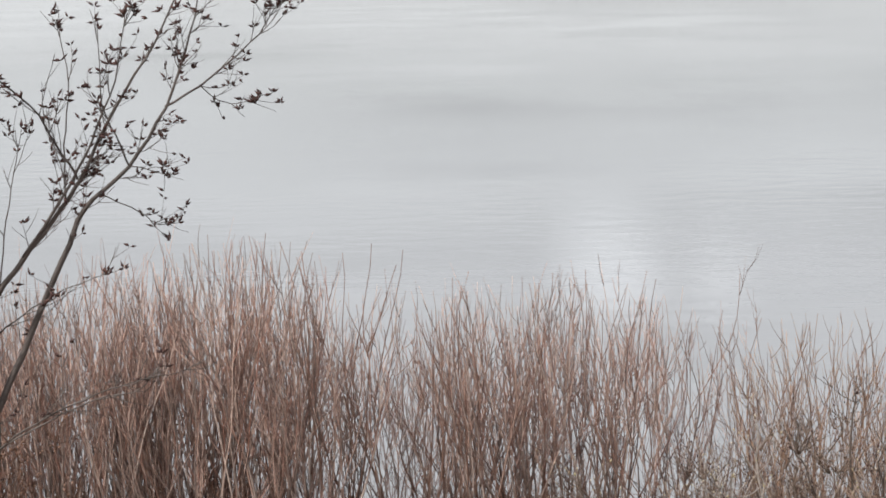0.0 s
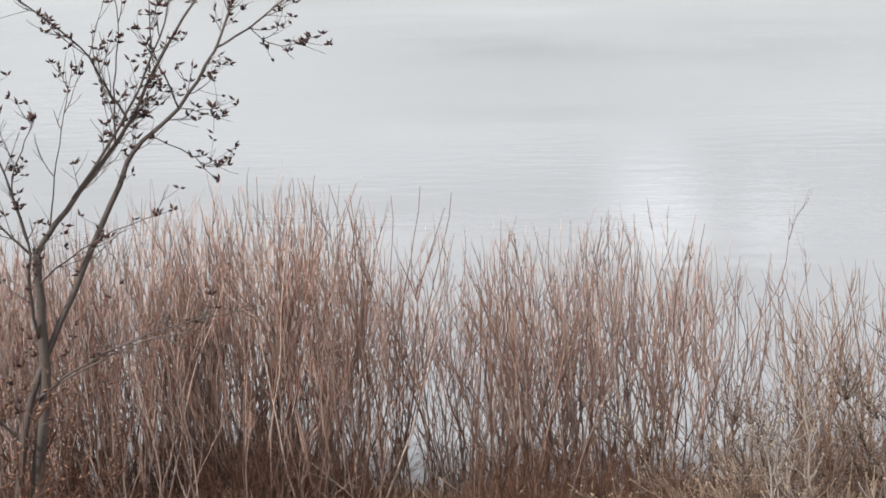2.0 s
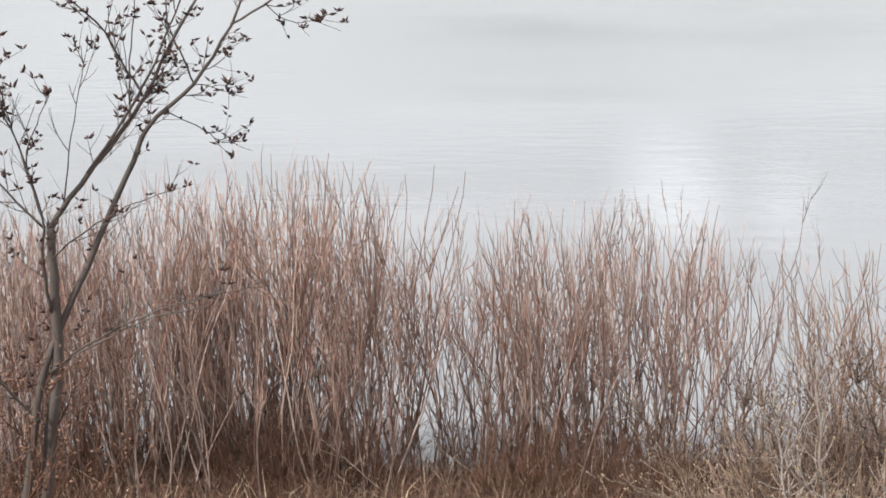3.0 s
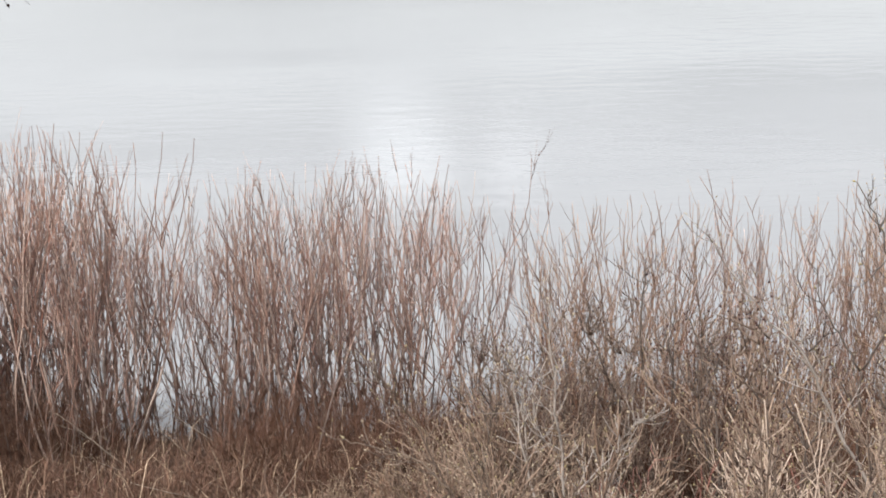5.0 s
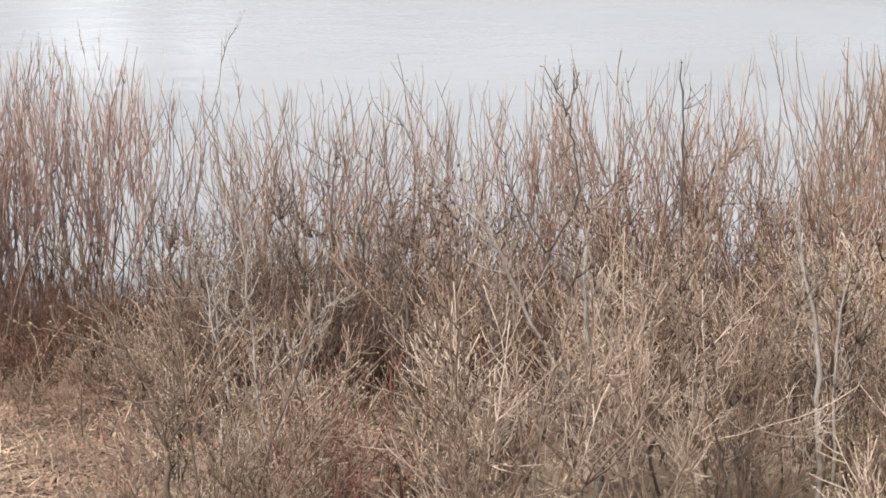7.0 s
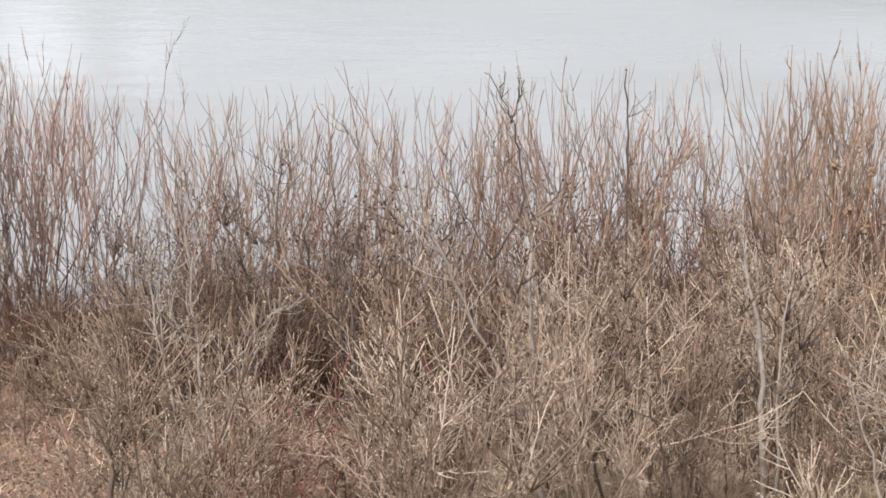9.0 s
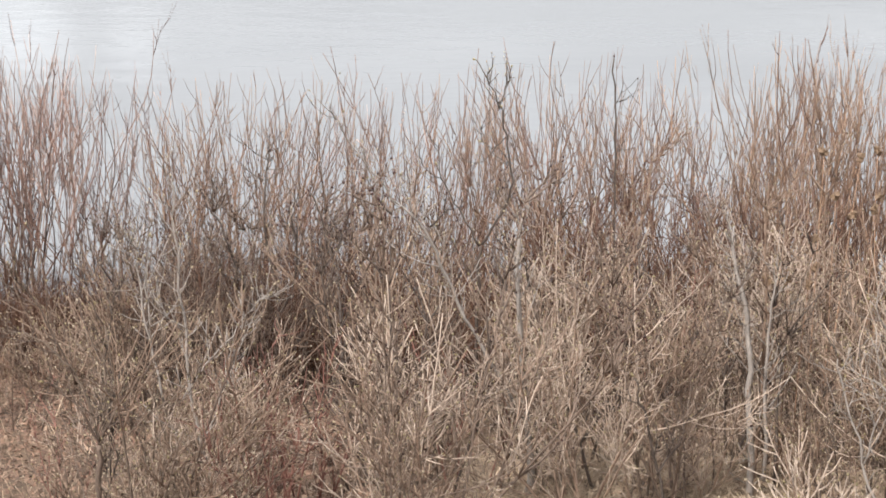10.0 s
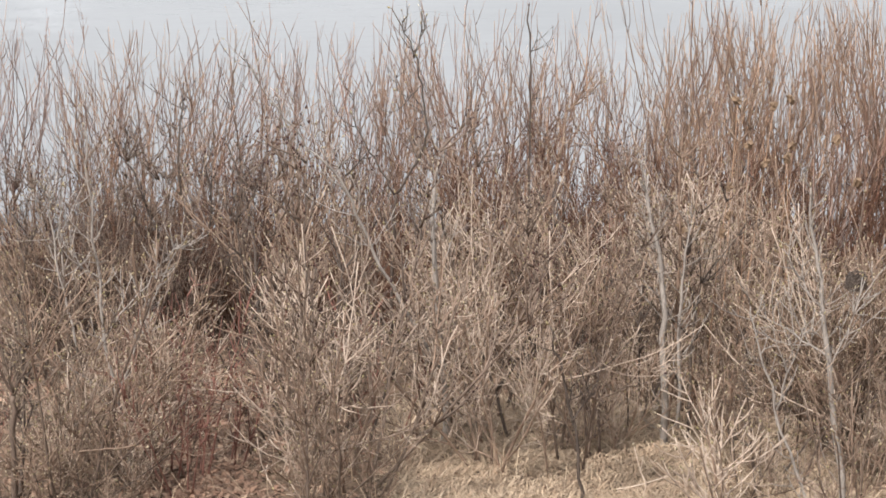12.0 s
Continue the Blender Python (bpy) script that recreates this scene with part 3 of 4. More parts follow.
for _ in range(14):
    az, r = U(6.0, 33), U(13.8, 16.6)
    if not 10.3 < az < 13.4:
        bush(rnd.choice(["pale", "pale", "alder"]), az, r, U(0.45, 0.95), rnd.randint(2, 3), 0.5)
for _ in range(26):
    az = U(-5, 7)
    bush(rnd.choice(["dogwood", "alder", "leafy"]), az, U(17.4, 20.6), U(0.25, 0.6), rnd.randint(3, 5), 0.4)
for _ in range(84):
    az = U(5.5, 33)
    low_brush(az, U(20.4, 23.4), U(1.1, 2.2) if az > 20 else U(0.9, 1.8) if az > 10 else U(0.6, 1.3))
for _ in range(14):
    low_brush(U(0, 6), U(21.4, 23.4), U(0.6, 1.2))
for _ in range(10):
    az, r = U(7.4, 10.8), U(18.6, 21.4)
    bush(rnd.choice(["grey", "grey", "alder"]), az, r, height_at(az, r, U(-13.8, -11.9)), rnd.randint(3, 5), 0.5)
for _ in range(76):
    az = U(-16, 4.0)
    low_brush(az if not -3.4 < az < -0.9 else az - 4, U(22.6, 24.3), U(0.7, 1.3))
for _ in range(11):
    az, r = U(3.0, 8.0), U(18.4, 21.2)
    bush(rnd.choice(["alder", "grey", "alder"]), az, r, height_at(az, r, U(-16.4, -13.8)), rnd.randint(2, 3), 0.45)
for _ in range(46):
    low_brush(U(-16, 6), U(20.9, 22.6), U(0.25, 0.6))
for _ in range(8):
    az, r = U(-17.5, -11.6), U(17.6, 21.5)
    bush("leafy", az, r, height_at(az, r, U(-13.5, -9.2)), rnd.randint(3, 5), 0.4)
for az, r, el in ((-14.6, 15.8, -13.0), (-13.6, 15.4, -14.2), (-12.4, 15.9, -15.0), (-14.0, 16.2, -11.4)):
    bush("leafy", az, r, height_at(az, r, el), 3, 0.35)
for _ in range(3):
    az, r = U(-12, -9), U(19.5, 21.5)
    bush("leafy", az, r, height_at(az, r, U(-15.5, -12.5)), rnd.randint(3, 5), 0.4)
for _ in range(12):
    az, r = U(6.0, 17.5), U(14.0, 15.2)
    bush(rnd.choice(["alder", "pale", "alder"]), az, r, U(0.4, 0.8), rnd.randint(2, 3), 0.45)
# the round grey bush, the red stems and the taller saplings
for k in range(9):
    daz, r = 9.6 + k * 0.45 + U(-0.2, 0.2), U(19.6, 21.0)
    bush("grey", daz, r, height_at(daz, r, -12.3 - abs(k - 4.5) * 0.12 - U(0, 0.6)), 5, 0.6)
for daz, r in ((10.5, 15.2), (10.9, 14.8), (11.2, 16.4), (11.4, 17.8), (11.5, 15.2), (12.3, 15.6), (12.9, 17.0)):
    bush("dogwood", daz, r, height_at(daz, r, U(-17.6, -15.9) - abs(daz - 11.4) * 0.6), 4, 0.22)
bush("dark", 6.4, 14.6, height_at(6.4, 14.6, -18.6), 3, 0.25)
for _ in range(9):
    az, r = U(20.5, 31), U(17.8, 20.0)
    bush(rnd.choice(["dark", "grey"]), az, r, height_at(az, r, U(-15.0, -12.4)), rnd.randint(3, 5), 0.5)
# wide fans of long branches that stand out from the rest
for kind, daz, r, el, stems in (("alder", 7.8, 14.7, -14.2, 3), ("alder", 9.3, 15.8, -14.6, 3), ("pale", 14.3, 15.3, -14.4, 3), ("alder", 14.8, 17.6, -12.5, 4),
                                ("pale", 15.6, 15.0, -14.6, 3), ("alder", 13.9, 18.2, -12.9, 3), ("dark", 14.2, 16.6, -12.8, 2), ("dark", 20.8, 16.4, -13.0, 2),
                                ("pale", 20.2, 15.7, -15.0, 3), ("alder", 23.2, 16.0, -14.2, 3)):
    bush(kind, daz, r, height_at(daz, r, el), stems, 0.5)


def sapling(az, r, el, lean, mat, words, r0=0.02, n=15):
    """A young tree: trunk, and each branch with its twigs and buds."""
    x, y = polar(az, r)
    root = new("sapling")
    root.location = (x, y, ground_z(x, y) - 0.04)
    h = height_at(az, r, el)
    pts, dirs = grow(Vector((0, 0, 0)), Vector((lean, U(-0.05, 0.05), 1)).normalized(), h, 12, 0.075, 0.02)
    g = Geo()
    g.tube(pts, taper(r0, 0.004, 13), 7)
    part("trunk", g.mesh("trunk", mat), root)
    for k in range(n):
        i = rnd.randint(3, 11)
        rod, g, b = Geo(), Geo(), Geo()
        d = aside(dirs[i], U(0.3, 0.6) if mat is DARK else U(0.6, 1.1), U(0, 6.28))
        branch(g, b, pts[i], d, U(0.35, 0.75) * h * 0.42 * (1.2 - 0.065 * i), 6, 0.0078, 0.09, 0.11, rod)
        ob = part("branch", rod.mesh("branch", mat), root)
        part("twig", g.join(b).mesh("twig", mat, BUD_PALE), ob, "thin twigs with swelling buds")["kind"] = "stuff"
    tagged(root, words, "sapling", "saplings on the bank")


PALE_WORDS = "slim bare sapling with smooth pale grey bark and buds"
DARK_WORDS = "slim bare sapling with dark bark"
for az, r, el, lean, mat, words, r0, n in (
        (15.4, 18.0, -11.4, 0.05, ALDER, PALE_WORDS, 0.016, 14),
        (20.2, 18.4, -10.6, 0.04, ALDER, PALE_WORDS, 0.016, 14),
        (22.6, 17.4, -11.8, -0.06, ALDER, PALE_WORDS, 0.016, 14),
        (24.7, 17.0, -11.4, -0.02, ALDER, PALE_WORDS, 0.024, 15),
        (26.4, 18.2, -10.6, 0.05, ALDER, PALE_WORDS, 0.017, 14),
        (31.0, 16.2, -11.6, 0.02, ALDER, PALE_WORDS, 0.018, 14),
        (9.0, 16.6, -15.2, -0.04, ALDER, PALE_WORDS, 0.015, 12),
        (6.4, 15.0, -17.4, 0.06, DARK, DARK_WORDS, 0.018, 12)):
    sapling(az, r, el, lean, mat, words, r0, n)


# ---- willow rods with galls ----
def gall_mesh():
    """A rosette gall: one scaly, spiky ball."""
    bm = bmesh.new()
    bmesh.ops.create_icosphere(bm, subdivisions=2, radius=0.031)
    for v in bm.verts:
        v.co *= rnd.choice([0.6, 0.8, 1.1, 1.6])
        v.co.z *= 1.15
    me = bpy.data.meshes.new("gall")
    bm.to_mesh(me)
    bm.free()
    me.materials.append(GALL)
    return me


GALLS = [gall_mesh() for _ in range(4)]


def galled_willow(az, r, tops):
    x, y = polar(az, r)
    root = new("galled_willow")
    root.location = (x, y, ground_z(x, y))
    for daz, el in tops:
        h = height_at(az, r, el)
        lx = r * math.tan(radians(daz))
        g = Geo()
        pts, _d = grow(Vector((U(-0.05, 0.05), U(-0.1, 0.1), -0.05)), Vector((lx / h, U(-0.03, 0.03), 1)).normalized(), math.hypot(h, lx), 11, 0.03, 0.0)
        g.tube(pts, taper(0.008, 0.003, 12), 5)
        st = part("stem", g.mesh("stem", WILLOW_TAN), root)
        for k, i in enumerate((11, 9, 7)):
            if k == 0 or U(0, 1) < 0.5:
                part("gall", rnd.choice(GALLS), st, "dry brown rosette gall", m=Matrix.Translation(pts[i]) @ pose(0, 0, 0, U(-30, 30), U(-30, 30), U(0, 360)))
    tagged(root, "slender willow with dry brown galls on its rods", "shrub", "galled willows")


galled_willow(26.3, 18.0, ((0.15, -10.9), (0.5, -11.1), (-0.2, -12.0)))
galled_willow(27.6, 18.2, ((0.4, -10.8), (-0.3, -11.9), (0.1, -12.3)))
galled_willow(25.6, 17.2, ((0.1, -13.0), (-0.5, -14.2), (0.3, -14.4)))
galled_willow(29.0, 17.6, ((-0.3, -11.6), (0.4, -12.8)))


# ---- fallen rods and a nest ----
def fallen_rod(az, r, ln, turn, slope):
    x, y = polar(az, r)
    g, b = Geo(), Geo()
    d = Vector((math.cos(turn) * math.cos(slope), math.sin(turn) * math.cos(slope), math.sin(slope)))
    pts, dirs = grow(Vector((0, 0, -0.02)), d, ln, 8, 0.09, -0.01)
    g.tube(pts, taper(U(0.005, 0.008), 0.0025, 9), 5)
    ob = new("fallen_rod", g.mesh("fallen_rod", DRYSTICK))
    ob.location = (x, y, ground_z(x, y))
    for _ in range(rnd.randint(2, 4)):
        i, t = rnd.randint(2, 7), Geo()
        q, _e = grow(pts[i], aside(dirs[i], U(0.4, 0.8), U(0, 6.28)), U(0.15, 0.5), 4, 0.1, 0.02)
        t.tube(q, taper(0.004, 0.002, 5), 3)
        part("twig", t.mesh("twig", DRYSTICK), ob)
    tagged(ob, "pale dry willow rod leaning in dead grass", "stick", "fallen rods")


for k in range(24):
    fallen_rod(U(-9, 8), U(20.3, 23.2), U(0.6, 1.6), rnd.choice([0, math.pi]) + U(-0.7, 0.7), U(0.1, 0.85))


def nest(az, r, el):
    x, y = polar(az, r)
    z = EYE[2] + r * math.tan(radians(el))
    g = Geo()
    for _ in range(130):
        a, c, rad = U(0, 6.28), U(-0.6, 0.5), U(0.03, 0.085)
        arc = [Vector((math.cos(a + k * 0.45) * rad, math.sin(a + k * 0.45) * rad * U(0.95, 1.05), c * 0.09 + 0.02 * math.sin(k + a))) for k in range(5)]
        g.tube(arc, [0.003] * 5, 3)
    ob = new("bird_nest", g.mesh("bird_nest", DARK))
    ob.location = (x, y, z)
    tagged(ob, "small dark nest of woven twigs in a sapling", "nest")


nest(29.68, 15.5, -15.6)


# ---- dry grass and litter ----
def blades(name, count, where, length, flat, mat, label, width=0.0035):
    """Bent strips of dry grass."""
    vs, fs = [], []
    done = 0
    while done < count:
        az, r = where()
        x, y = polar(az, r)
        p = Vector((x, y, ground_z(x, y) - 0.01))
        ang, tilt, ln = U(0, 6.28), U(*flat), U(*length)
        h = Vector((math.cos(ang), math.sin(ang), 0))
        d1 = (h * math.sin(tilt) + Vector((0, 0, math.cos(tilt)))).normalized()
        t2 = min(tilt + U(0.2, 0.9), 1.75)
        d2 = (h * math.sin(t2) + Vector((0, 0, math.cos(t2)))).normalized()
        w = Vector((-h.y, h.x, 0)) * width * U(0.6, 1.4)
        a, b, c = p, p + d1 * ln * 0.55, p + d1 * ln * 0.55 + d2 * ln * 0.45
        n0 = len(vs)
        vs += [a - w, a + w, b + w * 0.8, b - w * 0.8, c]
        fs += [(n0, n0 + 1, n0 + 2, n0 + 3), (n0 + 3, n0 + 2, n0 + 4)]
        done += 1
    me = bpy.data.meshes.new(name)
    me.from_pydata(vs, [], fs)
    me.materials.append(mat)
    tagged(new(name, me), label, "grass", kind="stuff")


TUFTS = ([(rnd.gauss(-2.6, 2.1), U(16.4, 19.4)) for _ in range(110)] + [(U(17.0, 33), U(14.0, 17.8)) for _ in range(220)])


def tuft():
    az, r = rnd.choice(TUFTS)
    return az + rnd.gauss(0, 0.3), r + rnd.gauss(0, 0.1)


blades("straw_tufts", 18000, tuft, (0.1, 0.3), (0.95, 1.55), STRAW, "bent tufts of pale dry grass", 0.005)
blades("straw_mat", 34000, lambda: (U(17, 33), U(13.4, 17.6)), (0.1, 0.35), (1.0, 1.55), STRAW,
       "matted pale straw lying over the bank", 0.0045)
blades("bank_litter", 15000, lambda: (U(-12, 6), U(17.0, 22.6)), (0.05, 0.12), (0.8, 1.6), LITTER,
       "brown leaves and stalks strewn over the straw", 0.014)
blades("straw_patch", 9000, lambda: (rnd.gauss(-2.6, 2.0), U(16.4, 19.2)), (0.1, 0.4), (1.1, 1.6), STRAW,
       "thick flattened pale straw in a clearing", 0.005)
blades("dry_stalks", 420, lambda: (U(-14, 9), rnd.gauss(21.8, 0.8)), (0.4, 1.1), (0.2, 1.2), STRAW,
       "pale broken stalks in the dead grass", 0.004)
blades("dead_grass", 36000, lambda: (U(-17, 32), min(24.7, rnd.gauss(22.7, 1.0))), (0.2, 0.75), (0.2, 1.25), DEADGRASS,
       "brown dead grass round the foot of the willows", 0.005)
blades("tall_straw", 1200, lambda: (U(-6, 32), U(14.0, 20.0)), (0.15, 0.5), (0.2, 1.2), STRAW,
       "thin straw among the shrubs", 0.0035)
blades("fallen_leaves", 11000, lambda: (rnd.gauss(11.6, 0.8), U(13.2, 19.0)), (0.05, 0.13), (0.8, 1.6), LITTER,
       "red-brown leaves thick on a bare patch", 0.02)
blades("leaf_litter", 44000, lambda: (32 * U(0, 1) ** 1.5, U(13.0, 22.0)), (0.04, 0.1), (0.9, 1.6), LITTER,
       "fallen red-brown leaves under the shrubs", 0.016)


# ---- the leaning tree ----
def limb(pts, r0, r1, sides=7, sub=4, wobble=0.008):
    """A smooth limb through a few places, as points and radii."""
    p = [Vector(q) for q in pts]
    out = []
    for i in range(len(p) - 1):
        a, b, c, d = p[max(i - 1, 0)], p[i], p[i + 1], p[min(i + 2, len(p) - 1)]
        for k in range(sub):
            s = k / sub
            out.append(0.5 * (2 * b + (c - a) * s + (2 * a - 5 * b + 4 * c - d) * s * s + (3 * b - a - 3 * c + d) * s ** 3))
    out.append(p[-1])
    out = [q + Vector((U(-1, 1), U(-1, 1), U(-1, 1))) * wobble for q in out]
    g = Geo()
    g.tube(out, taper(r0, r1, len(out)), sides)
    return g, out


def bud_cluster(b, p, size=1.0):
    for _ in range(rnd.randint(2, 4)):
        d = Vector((U(-1, 1), U(-1, 1), U(-0.1, 0.9))).normalized()
        b.bud(p + d * 0.004, d, U(0.045, 0.085) * size, U(0.010, 0.016) * size)


def leaning_tree():
    base = Vector((-4.0, 16.5, ground_z(-4.0, 16.5) - 0.05))
    root = new("tree")
    root.location = base
    limbs = [
        ("trunk", [base, (-3.82, 16.56, 1.5), (-3.7, 16.6, 2.4), (-3.6, 16.61, 3.2), (-3.6, 16.61, 3.75), (-3.62, 16.61, 4.33)], 0.075, 0.042),
        ("main_limb", [(-3.61, 16.61, 4.28), (-3.45, 16.6, 4.51), (-3.03, 16.61, 5.04), (-2.82, 16.6, 5.33), (-2.53, 16.57, 5.88), (-2.18, 16.54, 6.4), (-1.89, 16.49, 7.04)], 0.034, 0.006),
        ("right_limb", [base + Vector((-0.06, 0.02, 0)), (-3.93, 16.5, 1.6), (-3.82, 16.52, 2.5), (-3.68, 16.58, 3.2), (-3.46, 16.68, 3.72), (-3.04, 16.84, 4.65), (-2.86, 16.91, 5.05), (-2.51, 17.03, 5.38), (-2.21, 17.15, 5.84), (-2.0, 17.25, 6.42), (-1.9, 17.29, 6.9)], 0.056, 0.005),
        ("limb", [(-3.3, 16.6, 4.72), (-2.95, 16.56, 5.2), (-2.72, 16.52, 5.62), (-2.5, 16.45, 6.1), (-2.4, 16.4, 6.6)], 0.018, 0.005),
        ("limb", [(-2.21, 17.15, 5.84), (-1.83, 17.28, 6.08), (-1.46, 17.4, 6.41), (-1.32, 17.45, 6.63)], 0.014, 0.004),
        ("limb", [(-1.94, 17.24, 6.01), (-1.79, 17.34, 5.87), (-1.61, 17.39, 5.85), (-1.45, 17.44, 5.9)], 0.006, 0.003),
        ("limb", [(-2.5, 17.0, 5.39), (-2.57, 16.8, 5.67), (-2.65, 16.69, 5.92), (-2.62, 16.49, 6.5)], 0.011, 0.004),
        ("limb", [(-2.84, 16.6, 5.32), (-3.0, 16.55, 5.62), (-3.16, 16.44, 5.92), (-3.55, 16.2, 6.28), (-3.77, 16.06, 6.44)], 0.014, 0.005),
        ("limb", [(-3.63, 16.6, 3.6), (-3.65, 16.44, 4.01), (-3.63, 16.38, 4.43), (-3.81, 16.22, 5.11), (-3.95, 16.12, 5.38)], 0.022, 0.005),
        ("limb", [(-3.66, 16.58, 3.1), (-3.3, 16.4, 3.38), (-2.91, 16.29, 3.59), (-2.49, 16.18, 3.76), (-1.99, 16.08, 3.89)], 0.013, 0.004),
        ("limb", [(-3.62, 16.58, 3.15), (-3.12, 16.44, 3.44), (-2.74, 16.34, 3.62), (-2.33, 16.23, 3.71)], 0.011, 0.004),
        ("limb", [(-3.62, 16.6, 4.02), (-3.36, 16.43, 4.24), (-3.03, 16.35, 4.45), (-2.62, 16.29, 4.61)], 0.010, 0.004),
        ("limb", [(-2.5, 17.02, 5.38), (-2.36, 17.03, 5.36), (-2.23, 17.05, 5.37)], 0.007, 0.003),
        ("limb", [(-2.75, 16.93, 5.18), (-2.42, 17.0, 5.01), (-2.3, 17.07, 4.91), (-2.22, 17.12, 4.92)], 0.007, 0.003),
        ("limb", [(-3.64, 16.4, 4.4), (-3.72, 16.3, 4.85), (-3.6, 16.2, 5.15), (-3.48, 16.1, 5.4)], 0.010, 0.004),
        ("limb", [(-3.8, 16.24, 5.08), (-3.86, 16.1, 5.5), (-3.82, 16.0, 5.85)], 0.008, 0.003),
        ("limb", [(-3.5, 16.6, 4.45), (-3.42, 16.5, 4.9), (-3.3, 16.4, 5.4), (-3.2, 16.3, 5.75)], 0.009, 0.003),
        ("limb", [(-2.95, 16.6, 5.15), (-2.92, 16.5, 5.6), (-2.85, 16.4, 6.1), (-2.9, 16.35, 6.5)], 0.010, 0.004),
        ("limb", [(-3.64, 16.5, 4.3), (-3.9, 16.4, 4.6), (-4.15, 16.3, 5.0), (-4.3, 16.2, 5.6)], 0.014, 0.004),
        ("limb", [(-3.75, 16.56, 2.7), (-4.1, 16.4, 3.2), (-4.3, 16.3, 4.0), (-4.35, 16.2, 4.8)], 0.018, 0.004),
    ]
    for name, pts, r0, r1 in limbs:
        g, out = limb([Vector(p) - base for p in pts], r0 * (0.95 if name == "trunk" else 0.78), r1 * 0.8)
        low = name == "limb" and pts[-1][2] < 4.0
        t, b = Geo(), Geo()
        if name != "trunk":
            n = len(out)
            for _ in range(int(n * (1.15 if r0 > 0.012 else 0.5))):
                i = rnd.randint(n // 5, n - 1)
                d0 = (out[i] - out[i - 1]).normalized()
                q, e = grow(out[i], aside(d0, U(0.4, 0.95), U(0, 6.28)), U(0.2, 0.62) * (1.1 - 0.7 * i / n) * (1.0 if r0 > 0.008 else 0.45), 5, 0.14, 0.12)
                t.tube(q, taper(0.0048, 0.0022, 6), 3)
                for j in range(2, 6):
                    if U(0, 1) < (0.06 if low else 0.27):
                        bud_cluster(b, q[j])
                for _ in range(2):
                    j = rnd.randint(1, 4)
                    s, f = grow(q[j], aside(e[j], U(0.4, 0.9), U(0, 6.28)), U(0.08, 0.25), 3, 0.12, 0.08)
                    t.tube(s, taper(0.003, 0.0018, 4), 3)
                    if U(0, 1) < (0.1 if low else 0.6):
                        bud_cluster(b, s[-1])
            if not low:
                bud_cluster(b, out[-1], 1.3)
        ob = part(name, g.mesh(name, TREE_BARK), root)
        if t.v:
            part("twig", t.join(b).mesh("twig", TREE_BARK, BUD_DARK), ob, "twigs with dark maroon opening leaf buds")["kind"] = "stuff"
    tagged(root, "leaning leafless tree with dark opening leaf buds", "tree")


leaning_tree()


# ---- the saplings that stand out ----
def shaped_sapling(words, mat, buds, limbs, twigs=5):
    """A sapling of a given form: the trunk first, then its branches; each with its twigs."""
    x, y = limbs[0][0][0][:2]
    base = Vector((x, y, ground_z(x, y) - 0.05))
    root = new("sapling")
    root.location = base
    for k, (pts, r0, r1) in enumerate(limbs):
        pts = ([base] if k == 0 else []) + [Vector(p) for p in pts if k or p[2] > base.z + 0.15]
        g, out = limb([p - base for p in pts], r0 * 0.85, r1 * 0.85, 6, 4, 0.016)
        ob = part("branch" if k else "trunk", g.mesh("branch" if k else "trunk", mat), root)
        t, b = Geo(), Geo()
        n = len(out)
        ways = [(out[min(i + 1, n - 1)] - out[max(i - 1, 0)]).normalized() for i in range(n)]
        whole = sum((out[i + 1] - out[i]).length for i in range(n - 1))
        if twigs > 4:
            spurs_along(t, b, out, ways, whole, 0.0048, 0.15, 1.15)
        for _ in range(twigs // 2 + 1):
            i = rnd.randint(n // 2, n - 1) if k == 0 else rnd.randint(n // 4, n - 1)
            branch(t, b, out[i], aside(ways[i], U(0.5, 0.95), U(0, 6.28)), U(0.12, 0.27), 3, 0.005, tw=0.0042)
        b.bud(out[-1], (out[-1] - out[-2]).normalized(), 0.05, 0.012)
        part("twig", t.join(b).mesh("twig", mat, buds), ob, "thin twigs with swelling buds")["kind"] = "stuff"
    tagged(root, words, "sapling", "saplings on the bank")


shaped_sapling("tall dark-barked sapling forking at its tip", DARK, BUD_PALE, [
    ([(5.41, 17.8, 0.72), (5.4, 17.8, 1.91), (5.41, 17.8, 2.3)], 0.02, 0.014),
    ([(5.41, 17.8, 2.3), (5.62, 17.73, 2.7), (5.67, 17.71, 2.95), (5.61, 17.73, 3.31), (5.56, 17.75, 3.56)], 0.014, 0.008),
    ([(5.56, 17.75, 3.56), (5.44, 17.79, 3.84), (5.33, 17.82, 4.0)], 0.008, 0.005),
    ([(5.56, 17.75, 3.56), (5.61, 17.73, 3.77), (5.65, 17.72, 3.92)], 0.008, 0.005),
    ([(5.41, 17.8, 2.3), (5.29, 17.83, 2.51), (5.14, 17.88, 2.76), (5.04, 17.91, 3.02)], 0.013, 0.005),
    ([(5.4, 17.8, 1.8), (5.28, 17.84, 2.11), (5.18, 17.87, 2.32)], 0.01, 0.005),
    ([(5.61, 17.73, 3.31), (5.5, 17.77, 3.2), (5.42, 17.79, 3.26)], 0.006, 0.004)], 2)
